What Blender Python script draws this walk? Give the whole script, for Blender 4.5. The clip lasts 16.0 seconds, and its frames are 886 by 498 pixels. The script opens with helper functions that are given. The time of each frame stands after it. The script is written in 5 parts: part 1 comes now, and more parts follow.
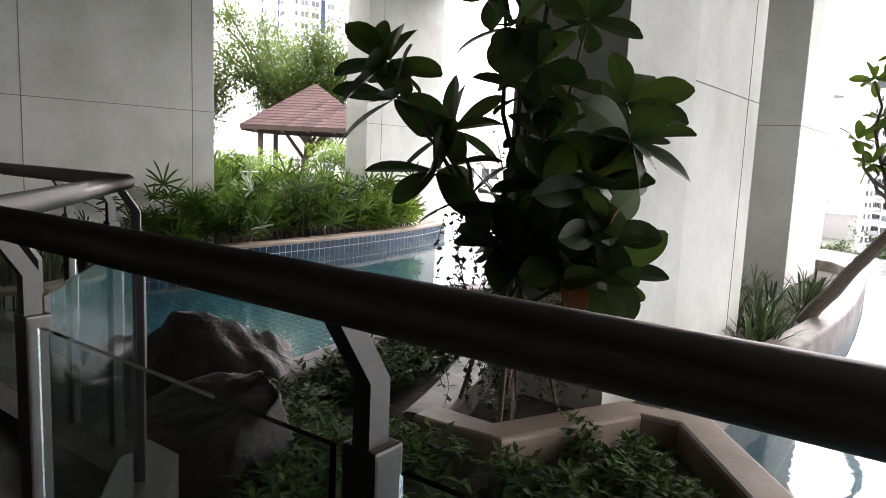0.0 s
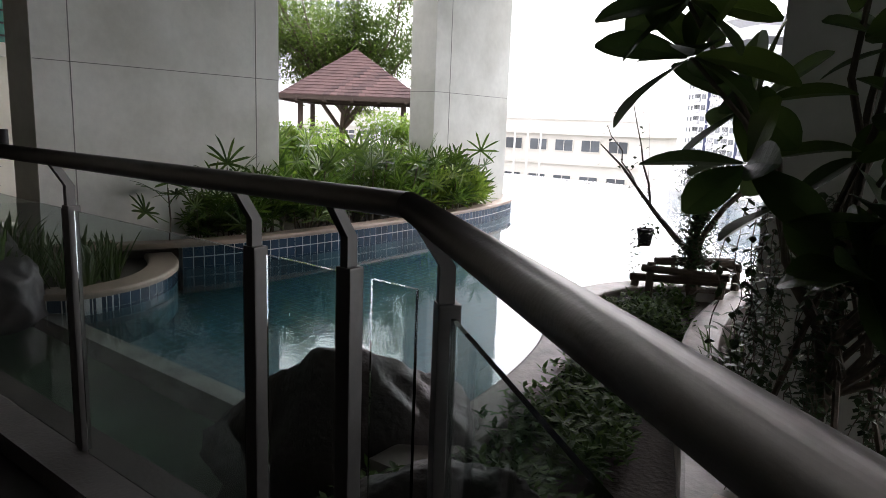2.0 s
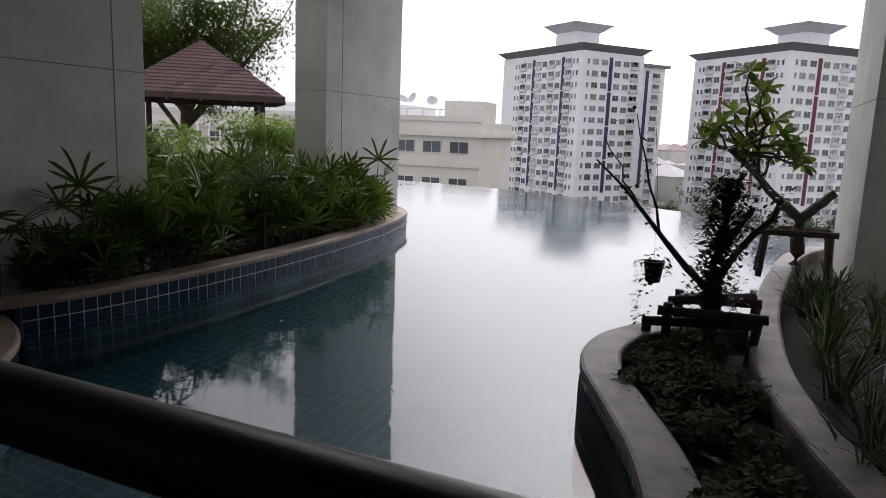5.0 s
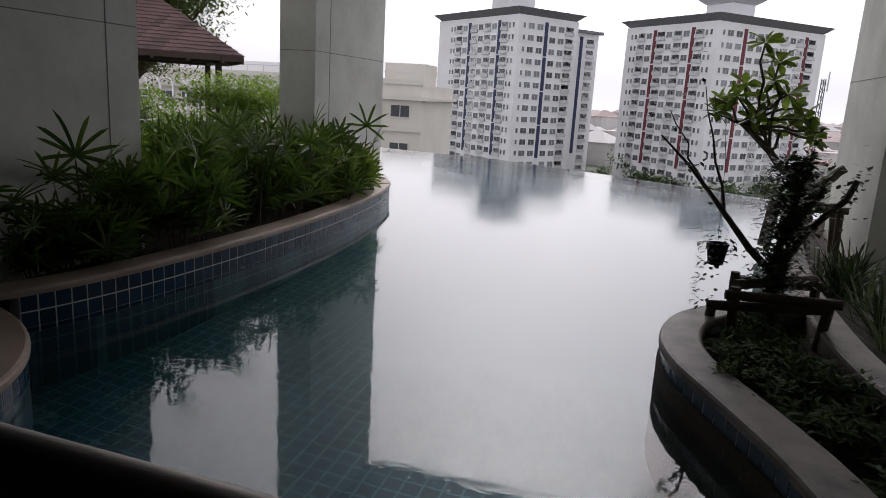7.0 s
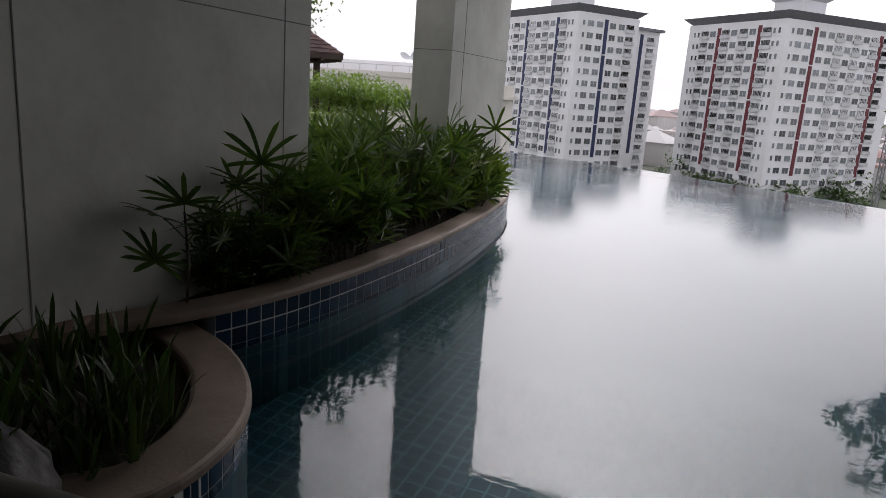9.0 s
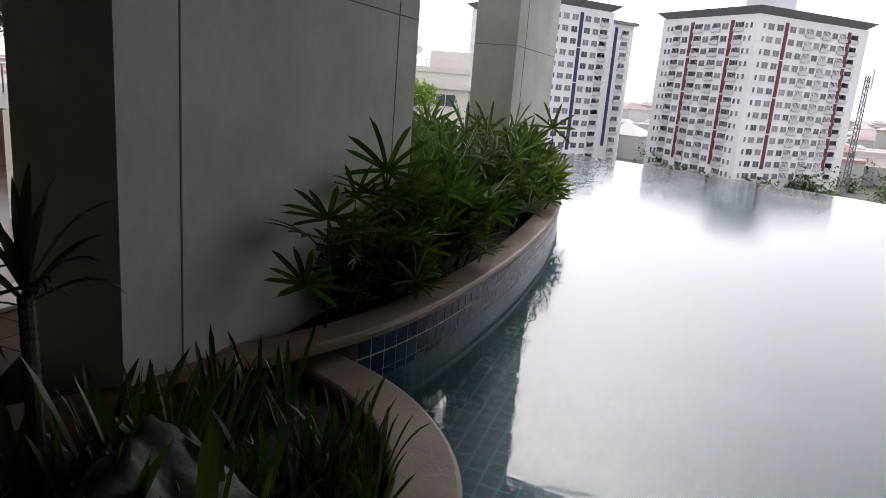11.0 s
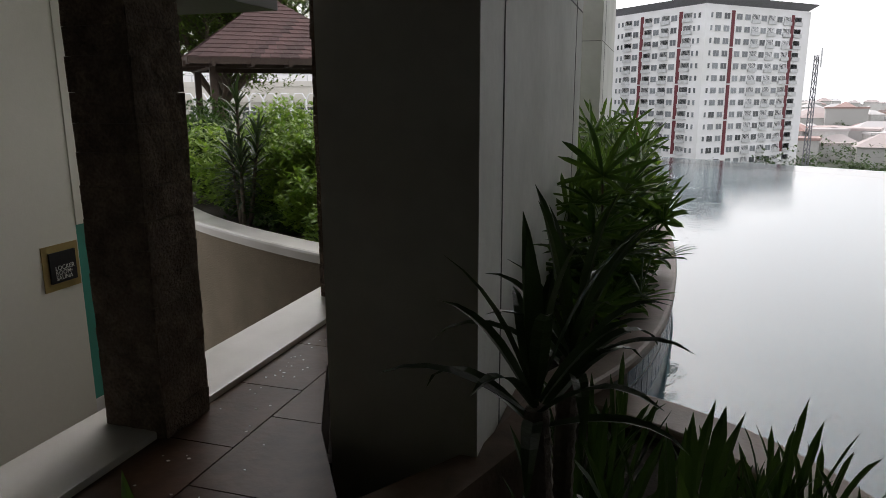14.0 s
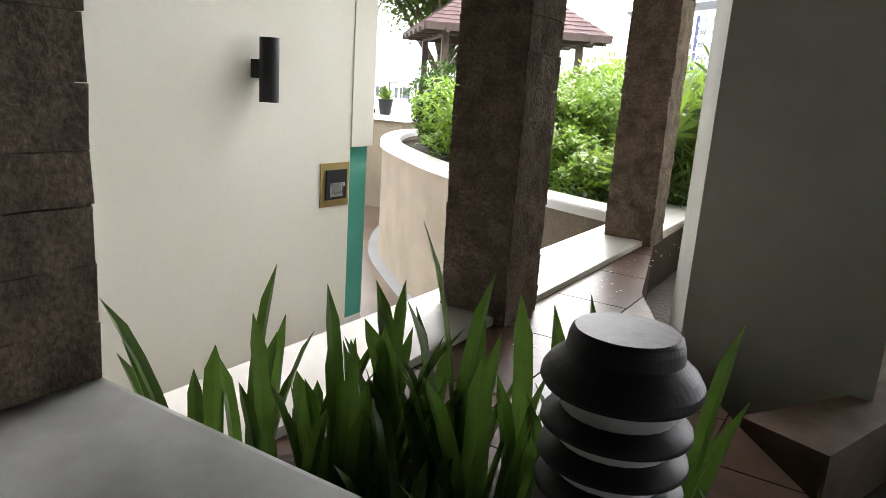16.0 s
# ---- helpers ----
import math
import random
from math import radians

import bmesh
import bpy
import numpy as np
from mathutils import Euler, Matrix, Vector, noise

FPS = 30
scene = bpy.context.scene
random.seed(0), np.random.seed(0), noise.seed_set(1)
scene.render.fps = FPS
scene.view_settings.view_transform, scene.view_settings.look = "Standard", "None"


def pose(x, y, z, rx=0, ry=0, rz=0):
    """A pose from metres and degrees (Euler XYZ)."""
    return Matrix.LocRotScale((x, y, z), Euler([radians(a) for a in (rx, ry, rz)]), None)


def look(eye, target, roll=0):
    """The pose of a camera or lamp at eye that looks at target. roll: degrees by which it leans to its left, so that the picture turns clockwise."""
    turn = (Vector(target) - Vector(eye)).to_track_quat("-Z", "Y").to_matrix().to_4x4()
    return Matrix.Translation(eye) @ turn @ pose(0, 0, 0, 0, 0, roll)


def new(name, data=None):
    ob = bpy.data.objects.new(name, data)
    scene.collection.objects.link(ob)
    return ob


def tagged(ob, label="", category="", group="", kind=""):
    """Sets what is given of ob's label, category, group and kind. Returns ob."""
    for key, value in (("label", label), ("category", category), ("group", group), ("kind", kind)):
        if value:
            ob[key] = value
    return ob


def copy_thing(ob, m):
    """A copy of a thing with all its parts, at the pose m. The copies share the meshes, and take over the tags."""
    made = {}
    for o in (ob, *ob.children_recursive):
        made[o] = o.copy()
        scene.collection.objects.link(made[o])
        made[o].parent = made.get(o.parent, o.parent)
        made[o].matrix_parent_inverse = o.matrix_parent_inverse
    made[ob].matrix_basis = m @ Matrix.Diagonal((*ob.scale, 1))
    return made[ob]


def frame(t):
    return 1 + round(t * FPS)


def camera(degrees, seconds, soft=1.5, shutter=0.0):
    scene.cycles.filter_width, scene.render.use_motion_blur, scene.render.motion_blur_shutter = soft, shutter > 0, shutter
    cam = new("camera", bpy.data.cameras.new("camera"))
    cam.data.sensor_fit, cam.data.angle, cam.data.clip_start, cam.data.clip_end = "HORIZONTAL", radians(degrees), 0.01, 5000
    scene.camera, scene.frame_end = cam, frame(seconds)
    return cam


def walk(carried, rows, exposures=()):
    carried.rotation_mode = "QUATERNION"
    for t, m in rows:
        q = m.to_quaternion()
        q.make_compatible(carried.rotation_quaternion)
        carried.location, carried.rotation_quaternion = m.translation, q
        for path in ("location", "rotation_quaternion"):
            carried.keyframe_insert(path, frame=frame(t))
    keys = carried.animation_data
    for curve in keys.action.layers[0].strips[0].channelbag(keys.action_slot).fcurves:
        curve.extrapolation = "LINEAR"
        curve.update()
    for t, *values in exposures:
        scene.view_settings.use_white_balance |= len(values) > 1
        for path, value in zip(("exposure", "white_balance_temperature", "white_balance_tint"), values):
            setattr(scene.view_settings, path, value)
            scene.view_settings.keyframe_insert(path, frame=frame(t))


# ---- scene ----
cam = camera(65.36, 16.0, 0.7)
PATH = [
    (0.0, pose(-0.000, 0.010, 1.301, 82.43, -2.38, 37.11)),
    (0.5, pose(-0.411, 0.030, 1.319, 81.91, -3.02, 38.86)),
    (1.0, pose(-0.799, 0.139, 1.324, 81.08, -2.63, 38.97)),
    (1.5, pose(-1.191, 0.185, 1.324, 80.57, -2.21, 39.68)),
    (2.0, pose(-1.535, 0.292, 1.326, 79.80, -2.12, 38.22)),
    (2.5, pose(-1.848, 0.423, 1.324, 79.64, -1.20, 38.01)),
    (3.0, pose(-2.172, 0.619, 1.325, 79.56, -2.27, 31.93)),
    (3.5, pose(-2.484, 0.783, 1.317, 79.24, -2.38, 29.43)),
    (4.0, pose(-2.752, 0.923, 1.314, 79.58, -2.43, 29.16)),
    (4.5, pose(-3.044, 0.971, 1.329, 80.40, -2.06, 26.93)),
    (5.0, pose(-3.315, 1.026, 1.373, 80.25, -2.25, 24.35)),
    (7.5, pose(-4.621, 1.092, 1.380, 77.11, -3.34, 18.63)),
    (8.0, pose(-4.955, 1.095, 1.360, 76.96, -3.07, 18.94)),
    (8.5, pose(-5.243, 1.132, 1.361, 77.13, -3.36, 22.38)),
    (9.0, pose(-5.540, 1.134, 1.374, 77.03, -3.90, 23.01)),
    (9.5, pose(-5.846, 1.114, 1.369, 76.72, -4.32, 22.58)),
    (10.0, pose(-6.140, 1.095, 1.362, 76.73, -4.35, 23.00)),
    (12.5, pose(-7.679, 1.094, 1.373, 76.68, -2.61, 13.56)),
    (13.0, pose(-7.960, 1.107, 1.333, 78.23, -0.61, 12.47)),
    (13.5, pose(-8.149, 1.075, 1.261, 79.70, -0.89, 11.88)),
    (14.0, pose(-8.350, 1.022, 1.240, 77.57, 0.17, 16.99)),
    (14.5, pose(-8.554, 0.997, 1.121, 76.63, -0.91, 26.34)),
    (15.0, pose(-8.718, 0.962, 1.016, 77.28, -2.75, 33.34)),
    (15.5, pose(-8.867, 0.904, 0.939, 76.86, -3.65, 32.79)),
    (16.0, pose(-9.011, 0.879, 0.814, 76.67, -3.81, 32.39)),
]
EXPOSURES = [(0.0, 0.23, 6590, 17), (1.0, 0.43, 6540, 17), (1.5, 0.25, 6490, 17), (2.0, -0.25, 6440, 18), (2.5, -0.6, 6390, 19), (3.0, -1.05, 6390, 19), (3.5, -1.35, 6390, 18), (4.0, -1.65, 6390, 18), (5.0, -1.85, 6390, 18), (7.5, -2.0, 6440, 18), (10.0, -1.75, 6440, 18), (12.5, -1.1, 6490, 15), (13.0, -1.1, 6490, 15), (13.5, -1.35, 6540, 15), (14.0, -1.55, 6540, 13), (14.5, -0.12, 6910, 12), (15.0, 0.6, 6860, 12), (15.5, 0.74, 6510, 12), (16.0, 0.87, 6410, 11)]
walk(cam, PATH, EXPOSURES)

# ---- world, sun ----
world = bpy.data.worlds.new("overcast_sky")
scene.world = world
world.use_nodes = True
wt = world.node_tree
wt.nodes.clear()
w_out = wt.nodes.new("ShaderNodeOutputWorld")
w_bg = wt.nodes.new("ShaderNodeBackground")
w_sky = wt.nodes.new("ShaderNodeTexSky")
w_sky.sky_type, w_sky.sun_disc = "NISHITA", False
w_sky.sun_elevation, w_sky.sun_rotation = radians(38), radians(-10)
w_sky.air_density, w_sky.dust_density = 1.0, 8.0
w_scale = wt.nodes.new("ShaderNodeMix")
w_scale.data_type, w_scale.blend_type = "RGBA", "MULTIPLY"
w_scale.inputs[0].default_value = 1.0
w_scale.inputs[7].default_value = (0.15, 0.15, 0.153, 1)
w_grey = wt.nodes.new("ShaderNodeHueSaturation")
w_grey.inputs["Saturation"].default_value = 0.2
w_cloud = wt.nodes.new("ShaderNodeTexNoise")
w_cloud.inputs["Scale"].default_value, w_cloud.inputs["Detail"].default_value = 2.2, 4.0
w_ramp = wt.nodes.new("ShaderNodeValToRGB")
w_ramp.color_ramp.elements[0].position, w_ramp.color_ramp.elements[0].color = 0.35, (1.45, 1.51, 1.60, 1)
w_ramp.color_ramp.elements[1].position, w_ramp.color_ramp.elements[1].color = 0.75, (2.12, 2.11, 2.09, 1)
w_mix = wt.nodes.new("ShaderNodeMix")
w_mix.data_type, w_mix.blend_type = "RGBA", "ADD"
w_mix.inputs[0].default_value = 1.0
wt.links.new(w_sky.outputs[0], w_grey.inputs["Color"])
wt.links.new(w_grey.outputs[0], w_scale.inputs[6])
wt.links.new(w_cloud.outputs[0], w_ramp.inputs[0])
wt.links.new(w_scale.outputs[2], w_mix.inputs[6])
wt.links.new(w_ramp.outputs[0], w_mix.inputs[7])
wt.links.new(w_mix.outputs[2], w_bg.inputs[0])
w_bg.inputs[1].default_value = 1.75
wt.links.new(w_bg.outputs[0], w_out.inputs[0])

sun_data = bpy.data.lights.new("sun", "SUN")
sun_data.energy, sun_data.angle, sun_data.color = 0.9, radians(120), (1.0, 0.97, 0.92)
sun = new("sun", sun_data)
sun.matrix_world = look((0, 0, 0), (math.sin(radians(-10)) * -1, -math.cos(radians(-10)), -math.tan(radians(38))))


# ---- materials ----
def material(name, color, rough=0.6, metal=0.0, spread=0.12, grain=30.0, stain=1.5, stain_amount=0.15, bump=0.1, bump_scale=60.0, spec=0.5, random_tint=0.0):
    m = bpy.data.materials.new(name)
    m.use_nodes = True
    nt = m.node_tree
    b = nt.nodes["Principled BSDF"]
    tc = nt.nodes.new("ShaderNodeTexCoord")
    n1 = nt.nodes.new("ShaderNodeTexNoise")
    n1.inputs["Scale"].default_value, n1.inputs["Detail"].default_value = grain, 4.0
    n2 = nt.nodes.new("ShaderNodeTexNoise")
    n2.inputs["Scale"].default_value, n2.inputs["Detail"].default_value = stain, 5.0
    geo = nt.nodes.new("ShaderNodeNewGeometry")
    for n in (n1, n2):
        nt.links.new(geo.outputs["Position"], n.inputs["Vector"])

    def shade(k):
        return tuple(max(0.0, min(1.0, c * k)) for c in color) + (1,)
    mx = nt.nodes.new("ShaderNodeMix")
    mx.data_type = "RGBA"
    mx.inputs[6].default_value, mx.inputs[7].default_value = shade(1 - spread), shade(1 + spread)
    nt.links.new(n1.outputs[0], mx.inputs[0])
    m2 = nt.nodes.new("ShaderNodeMix")
    m2.data_type, m2.blend_type = "RGBA", "MULTIPLY"
    m2.inputs[0].default_value = 1.0
    rp = nt.nodes.new("ShaderNodeValToRGB")
    lo = 1 - stain_amount
    rp.color_ramp.elements[0].position, rp.color_ramp.elements[0].color = 0.35, (lo, lo, lo * 0.97, 1)
    rp.color_ramp.elements[1].position, rp.color_ramp.elements[1].color = 0.62, (1, 1, 1, 1)
    nt.links.new(n2.outputs[0], rp.inputs[0])
    nt.links.new(mx.outputs[2], m2.inputs[6])
    nt.links.new(rp.outputs[0], m2.inputs[7])
    last = m2.outputs[2]
    if random_tint:
        oi = nt.nodes.new("ShaderNodeObjectInfo")
        hs = nt.nodes.new("ShaderNodeHueSaturation")
        mr = nt.nodes.new("ShaderNodeMapRange")
        mr.inputs[3].default_value, mr.inputs[4].default_value = 1 - random_tint, 1 + random_tint
        nt.links.new(oi.outputs["Random"], mr.inputs[0])
        nt.links.new(mr.outputs[0], hs.inputs["Value"])
        nt.links.new(last, hs.inputs["Color"])
        last = hs.outputs[0]
    nt.links.new(last, b.inputs["Base Color"])
    b.inputs["Roughness"].default_value, b.inputs["Metallic"].default_value = rough, metal
    b.inputs["Specular IOR Level"].default_value = spec
    if bump:
        n3 = nt.nodes.new("ShaderNodeTexNoise")
        n3.inputs["Scale"].default_value, n3.inputs["Detail"].default_value = bump_scale, 3.0
        nt.links.new(geo.outputs["Position"], n3.inputs["Vector"])
        bp = nt.nodes.new("ShaderNodeBump")
        bp.inputs["Strength"].default_value, bp.inputs["Distance"].default_value = bump, 0.01
        nt.links.new(n3.outputs[0], bp.inputs["Height"])
        nt.links.new(bp.outputs[0], b.inputs["Normal"])
    return m


def leaf_material(name, color, tip, rough=0.35, back=0.35, vary=0.75):
    m = material(name, color, rough, spread=0.3, grain=9.0, stain=25.0, stain_amount=0.25, bump=0.15, bump_scale=90.0)
    nt = m.node_tree
    b = nt.nodes["Principled BSDF"]
    src = b.inputs["Base Color"].links[0].from_socket
    g = nt.nodes.new("ShaderNodeNewGeometry")
    mx = nt.nodes.new("ShaderNodeMix")
    mx.data_type = "RGBA"
    mr = nt.nodes.new("ShaderNodeMapRange")
    mr.inputs[3].default_value, mr.inputs[4].default_value = 0.0, vary
    nt.links.new(g.outputs["Random Per Island"], mr.inputs[0])
    nt.links.new(mr.outputs[0], mx.inputs[0])
    nt.links.new(src, mx.inputs[6])
    mx.inputs[7].default_value = (*tip, 1)
    nt.links.new(mx.outputs[2], b.inputs["Base Color"])
    tr = nt.nodes.new("ShaderNodeBsdfTranslucent")
    nt.links.new(mx.outputs[2], tr.inputs["Color"])
    ms = nt.nodes.new("ShaderNodeMixShader")
    ms.inputs[0].default_value = back
    out = nt.nodes["Material Output"]
    nt.links.new(b.outputs[0], ms.inputs[1])
    nt.links.new(tr.outputs[0], ms.inputs[2])
    nt.links.new(ms.outputs[0], out.inputs["Surface"])
    return m


CONCRETE = material("painted_concrete", (0.68, 0.68, 0.62), 0.75, spread=0.09, grain=11, stain=1.1, stain_amount=0.2, bump=0.16, bump_scale=22)
JOINT = material("dark_joint", (0.22, 0.22, 0.20), 0.9)
WHITE_WALL = material("cream_plaster", (0.74, 0.72, 0.64), 0.8, spread=0.03, grain=25, stain=0.8, stain_amount=0.06, bump=0.08, bump_scale=70)
COPING = material("sandstone_coping", (0.31, 0.235, 0.18), 0.55, spread=0.14, grain=18, stain=3, stain_amount=0.25, bump=0.2, bump_scale=45)
GREY_COPING = material("weathered_grey_coping", (0.235, 0.20, 0.17), 0.55, spread=0.2, grain=14, stain=3.4, stain_amount=0.6, bump=0.25, bump_scale=40)
MARBLE = material("pale_marble_ledge", (0.66, 0.64, 0.60), 0.3, spread=0.06, grain=6, stain=2.0, stain_amount=0.18, bump=0.03)
STEEL = material("brushed_steel", (0.17, 0.155, 0.14), 0.40, 1.0, spread=0.08, grain=60, stain=4, stain_amount=0.2, bump=0.05, bump_scale=150)
DARK_STEEL = material("dull_steel_post", (0.12, 0.115, 0.11), 0.4, 1.0, spread=0.1, grain=50, bump=0.05)
FLOOR_TILE = material("brown_floor_tile", (0.088, 0.050, 0.032), 0.36, spread=0.4, grain=12, stain=3.5, stain_amount=0.4, bump=0.12, bump_scale=30, random_tint=0.1, spec=0.12)
GROUT = material("tile_grout", (0.16, 0.13, 0.11), 0.85)
# Next two colours are set very dark so the covered walkway stays in shade.
SOFFIT_SHADE = material("shade_darkened_soffit", (0.075, 0.073, 0.07), 0.8, spread=0.06, grain=6, stain=0.7, stain_amount=0.15)
SHADE_GREY = material("shade_darkened_grey", (0.05, 0.048, 0.045), 0.8, spread=0.08, grain=6, stain=0.8, stain_amount=0.2)
BENCH = material("grey_veined_marble", (0.33, 0.33, 0.315), 0.4, spread=0.22, grain=7, stain=3.4, stain_amount=0.5, bump=0.03)
KERB = material("dark_kerb_stone", (0.048, 0.039, 0.033), 0.6, spread=0.2, grain=20, stain=3, stain_amount=0.35, bump=0.25)
DARK_FLOOR = material("dark_walkway_floor", (0.05, 0.042, 0.038), 0.5, spread=0.15, grain=20, stain_amount=0.3)
STONE = material("rough_brown_stone", (0.17, 0.125, 0.09), 0.85, spread=0.9, grain=85, stain=14, stain_amount=0.5, bump=1.0, bump_scale=85, random_tint=0.06)
PEBBLE = material("pebble_wash_render", (0.21, 0.17, 0.118), 0.85, spread=0.7, grain=90, stain=2, stain_amount=0.2, bump=0.7, bump_scale=95)
ROCK = material("dark_wet_rock", (0.032, 0.024, 0.019), 0.6, spread=0.6, grain=9, stain=4, stain_amount=0.5, bump=1.0, bump_scale=26)
PALE_ROCK = material("grey_streaked_rock", (0.036, 0.032, 0.032), 0.6, spread=0.5, grain=8, stain=4, stain_amount=0.5, bump=0.7, bump_scale=16)
SOIL = material("dark_soil", (0.045, 0.035, 0.026), 0.95, spread=0.4, grain=40, bump=0.8, bump_scale=35)
BLUE_TILE = material("glazed_blue_tile", (0.016, 0.042, 0.075), 0.25, spread=0.25, grain=8, bump=0.02, random_tint=0.25, spec=0.16)
TILE_GROUT = material("pale_tile_grout", (0.62, 0.63, 0.62), 0.8)
BLACK = material("black_painted_metal", (0.016, 0.016, 0.018), 0.5, spread=0.1, spec=0.3)
LAMP_WHITE = material("lamp_diffuser", (0.75, 0.75, 0.73), 0.35, spread=0.03, bump=0)
BRASS = material("brass_plate", (0.52, 0.40, 0.17), 0.35, 0.6, spread=0.06)
SHINGLE = material("red_brown_shingle", (0.078, 0.046, 0.045), 0.85, spread=0.25, grain=20, stain=5, stain_amount=0.25, bump=0.4, random_tint=0.3)
DARK_WOOD = material("dark_stained_timber", (0.06, 0.038, 0.028), 0.6, spread=0.3, grain=25, bump=0.3)
LOG = material("weathered_log", (0.10, 0.075, 0.055), 0.85, spread=0.4, grain=20, bump=0.6, bump_scale=40)
BARK = material("grey_bark", (0.13, 0.105, 0.08), 0.9, spread=0.4, grain=25, bump=0.8, bump_scale=50)
TOWER_WHITE = material("tower_white_paint", (0.80, 0.80, 0.82), 0.8, spread=0.04, grain=0.6, stain=0.12, stain_amount=0.08, bump=0)
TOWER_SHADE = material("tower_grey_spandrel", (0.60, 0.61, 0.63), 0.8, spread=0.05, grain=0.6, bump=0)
NAVY = material("navy_stripe", (0.035, 0.045, 0.11), 0.7, bump=0)
CRIMSON = material("crimson_stripe", (0.15, 0.03, 0.04), 0.7, bump=0)
# Roof edge grey and tower panes carry distance haze as a lighter base colour.
ROOF_GREY = material("haze_paled_roof_edge", (0.19, 0.19, 0.21), 0.7, bump=0)
PANE = material("haze_paled_window_glass", (0.17, 0.185, 0.20), 0.15, spread=0.3, grain=0.8, bump=0, random_tint=0.6)
CREAM = material("cream_facade", (0.60, 0.57, 0.52), 0.8, spread=0.04, grain=0.7, stain=0.2, stain_amount=0.1, bump=0)
# City walls are lightened in the base colour to suggest haze.
CITY = material("haze_paled_city_walls", (0.66, 0.65, 0.64), 0.85, spread=0.2, grain=0.02, bump=0, random_tint=0.25)
def varied(m, other):
    """Mixes a second colour in, piece by piece."""
    nt = m.node_tree
    b = nt.nodes["Principled BSDF"]
    src = b.inputs["Base Color"].links[0].from_socket
    g, mx = nt.nodes.new("ShaderNodeNewGeometry"), nt.nodes.new("ShaderNodeMix")
    mx.data_type = "RGBA"
    nt.links.new(g.outputs["Random Per Island"], mx.inputs[0])
    nt.links.new(src, mx.inputs[6])
    mx.inputs[7].default_value = (*other, 1)
    nt.links.new(mx.outputs[2], b.inputs["Base Color"])
    return m


CITY_ROOF = material("clay_city_roofs", (0.46, 0.30, 0.27), 0.85, spread=0.3, grain=0.05, bump=0, random_tint=0.35)
SHINGLE = varied(SHINGLE, (0.125, 0.070, 0.064))
CITY_ROOF = varied(CITY_ROOF, (0.62, 0.62, 0.62))
CITY = varied(CITY, (0.45, 0.44, 0.43))
GROUND = material("city_ground", (0.14, 0.16, 0.12), 0.95, spread=0.35, grain=0.03, stain=0.008, stain_amount=0.4, bump=0)
LEAF_FIG = leaf_material("fig_leaf", (0.028, 0.052, 0.016), (0.085, 0.135, 0.020), 0.42, 0.5)
LEAF_FRANGI = leaf_material("frangipani_leaf", (0.09, 0.15, 0.02), (0.20, 0.28, 0.04), 0.4, 0.5)
LEAF_OLD = leaf_material("rusty_old_leaf", (0.16, 0.055, 0.015), (0.20, 0.09, 0.02), 0.4, 0.3)
LEAF_PALM = leaf_material("lady_palm_leaf", (0.034, 0.078, 0.014), (0.15, 0.25, 0.028), 0.30, 0.38, 0.65)
LEAF_PALM_YOUNG = leaf_material("young_palm_leaf", (0.13, 0.22, 0.03), (0.26, 0.36, 0.05), 0.4, 0.5)
LEAF_STRAP = leaf_material("strap_leaf", (0.032, 0.068, 0.014), (0.10, 0.175, 0.025), 0.35, 0.35)
LEAF_WIDE = leaf_material("broad_strap_leaf", (0.05, 0.105, 0.018), (0.15, 0.25, 0.035), 0.35, 0.42)
LEAF_DRAC = leaf_material("dracaena_leaf", (0.030, 0.050, 0.018), (0.05, 0.085, 0.022), 0.4, 0.3)
LEAF_SHRUB = leaf_material("shrub_leaf", (0.020, 0.050, 0.008), (0.075, 0.145, 0.015), 0.78, 0.30)
LEAF_BRIGHT = leaf_material("bright_hedge_leaf", (0.15, 0.27, 0.025), (0.29, 0.43, 0.05), 0.5, 0.4)
LEAF_GARDEN = leaf_material("garden_tree_leaf", (0.08, 0.14, 0.025), (0.20, 0.29, 0.05), 0.5, 0.45)
LEAF_TREE = leaf_material("tree_leaf", (0.035, 0.075, 0.018), (0.09, 0.15, 0.03), 0.5, 0.4)
LEAF_VINE = leaf_material("vine_leaf", (0.026, 0.046, 0.016), (0.04, 0.07, 0.015), 0.45, 0.3)
LEAF_GRASS = leaf_material("spider_plant_leaf", (0.06, 0.11, 0.03), (0.20, 0.25, 0.12), 0.4, 0.3)


def glass_material(name, tint, rough=0.0, ior=1.45):
    m = bpy.data.materials.new(name)
    m.use_nodes = True
    b = m.node_tree.nodes["Principled BSDF"]
    b.inputs["Base Color"].default_value = (*tint, 1)
    b.inputs["Transmission Weight"].default_value = 1.0
    b.inputs["Roughness"].default_value, b.inputs["IOR"].default_value = rough, ior
    return m


GLASS = glass_material("clear_balustrade_glass", (0.74, 0.83, 0.81))
TEAL_GLASS = material("frosted_teal_glass", (0.07, 0.30, 0.24), 0.12, spread=0.08, grain=3, bump=0)


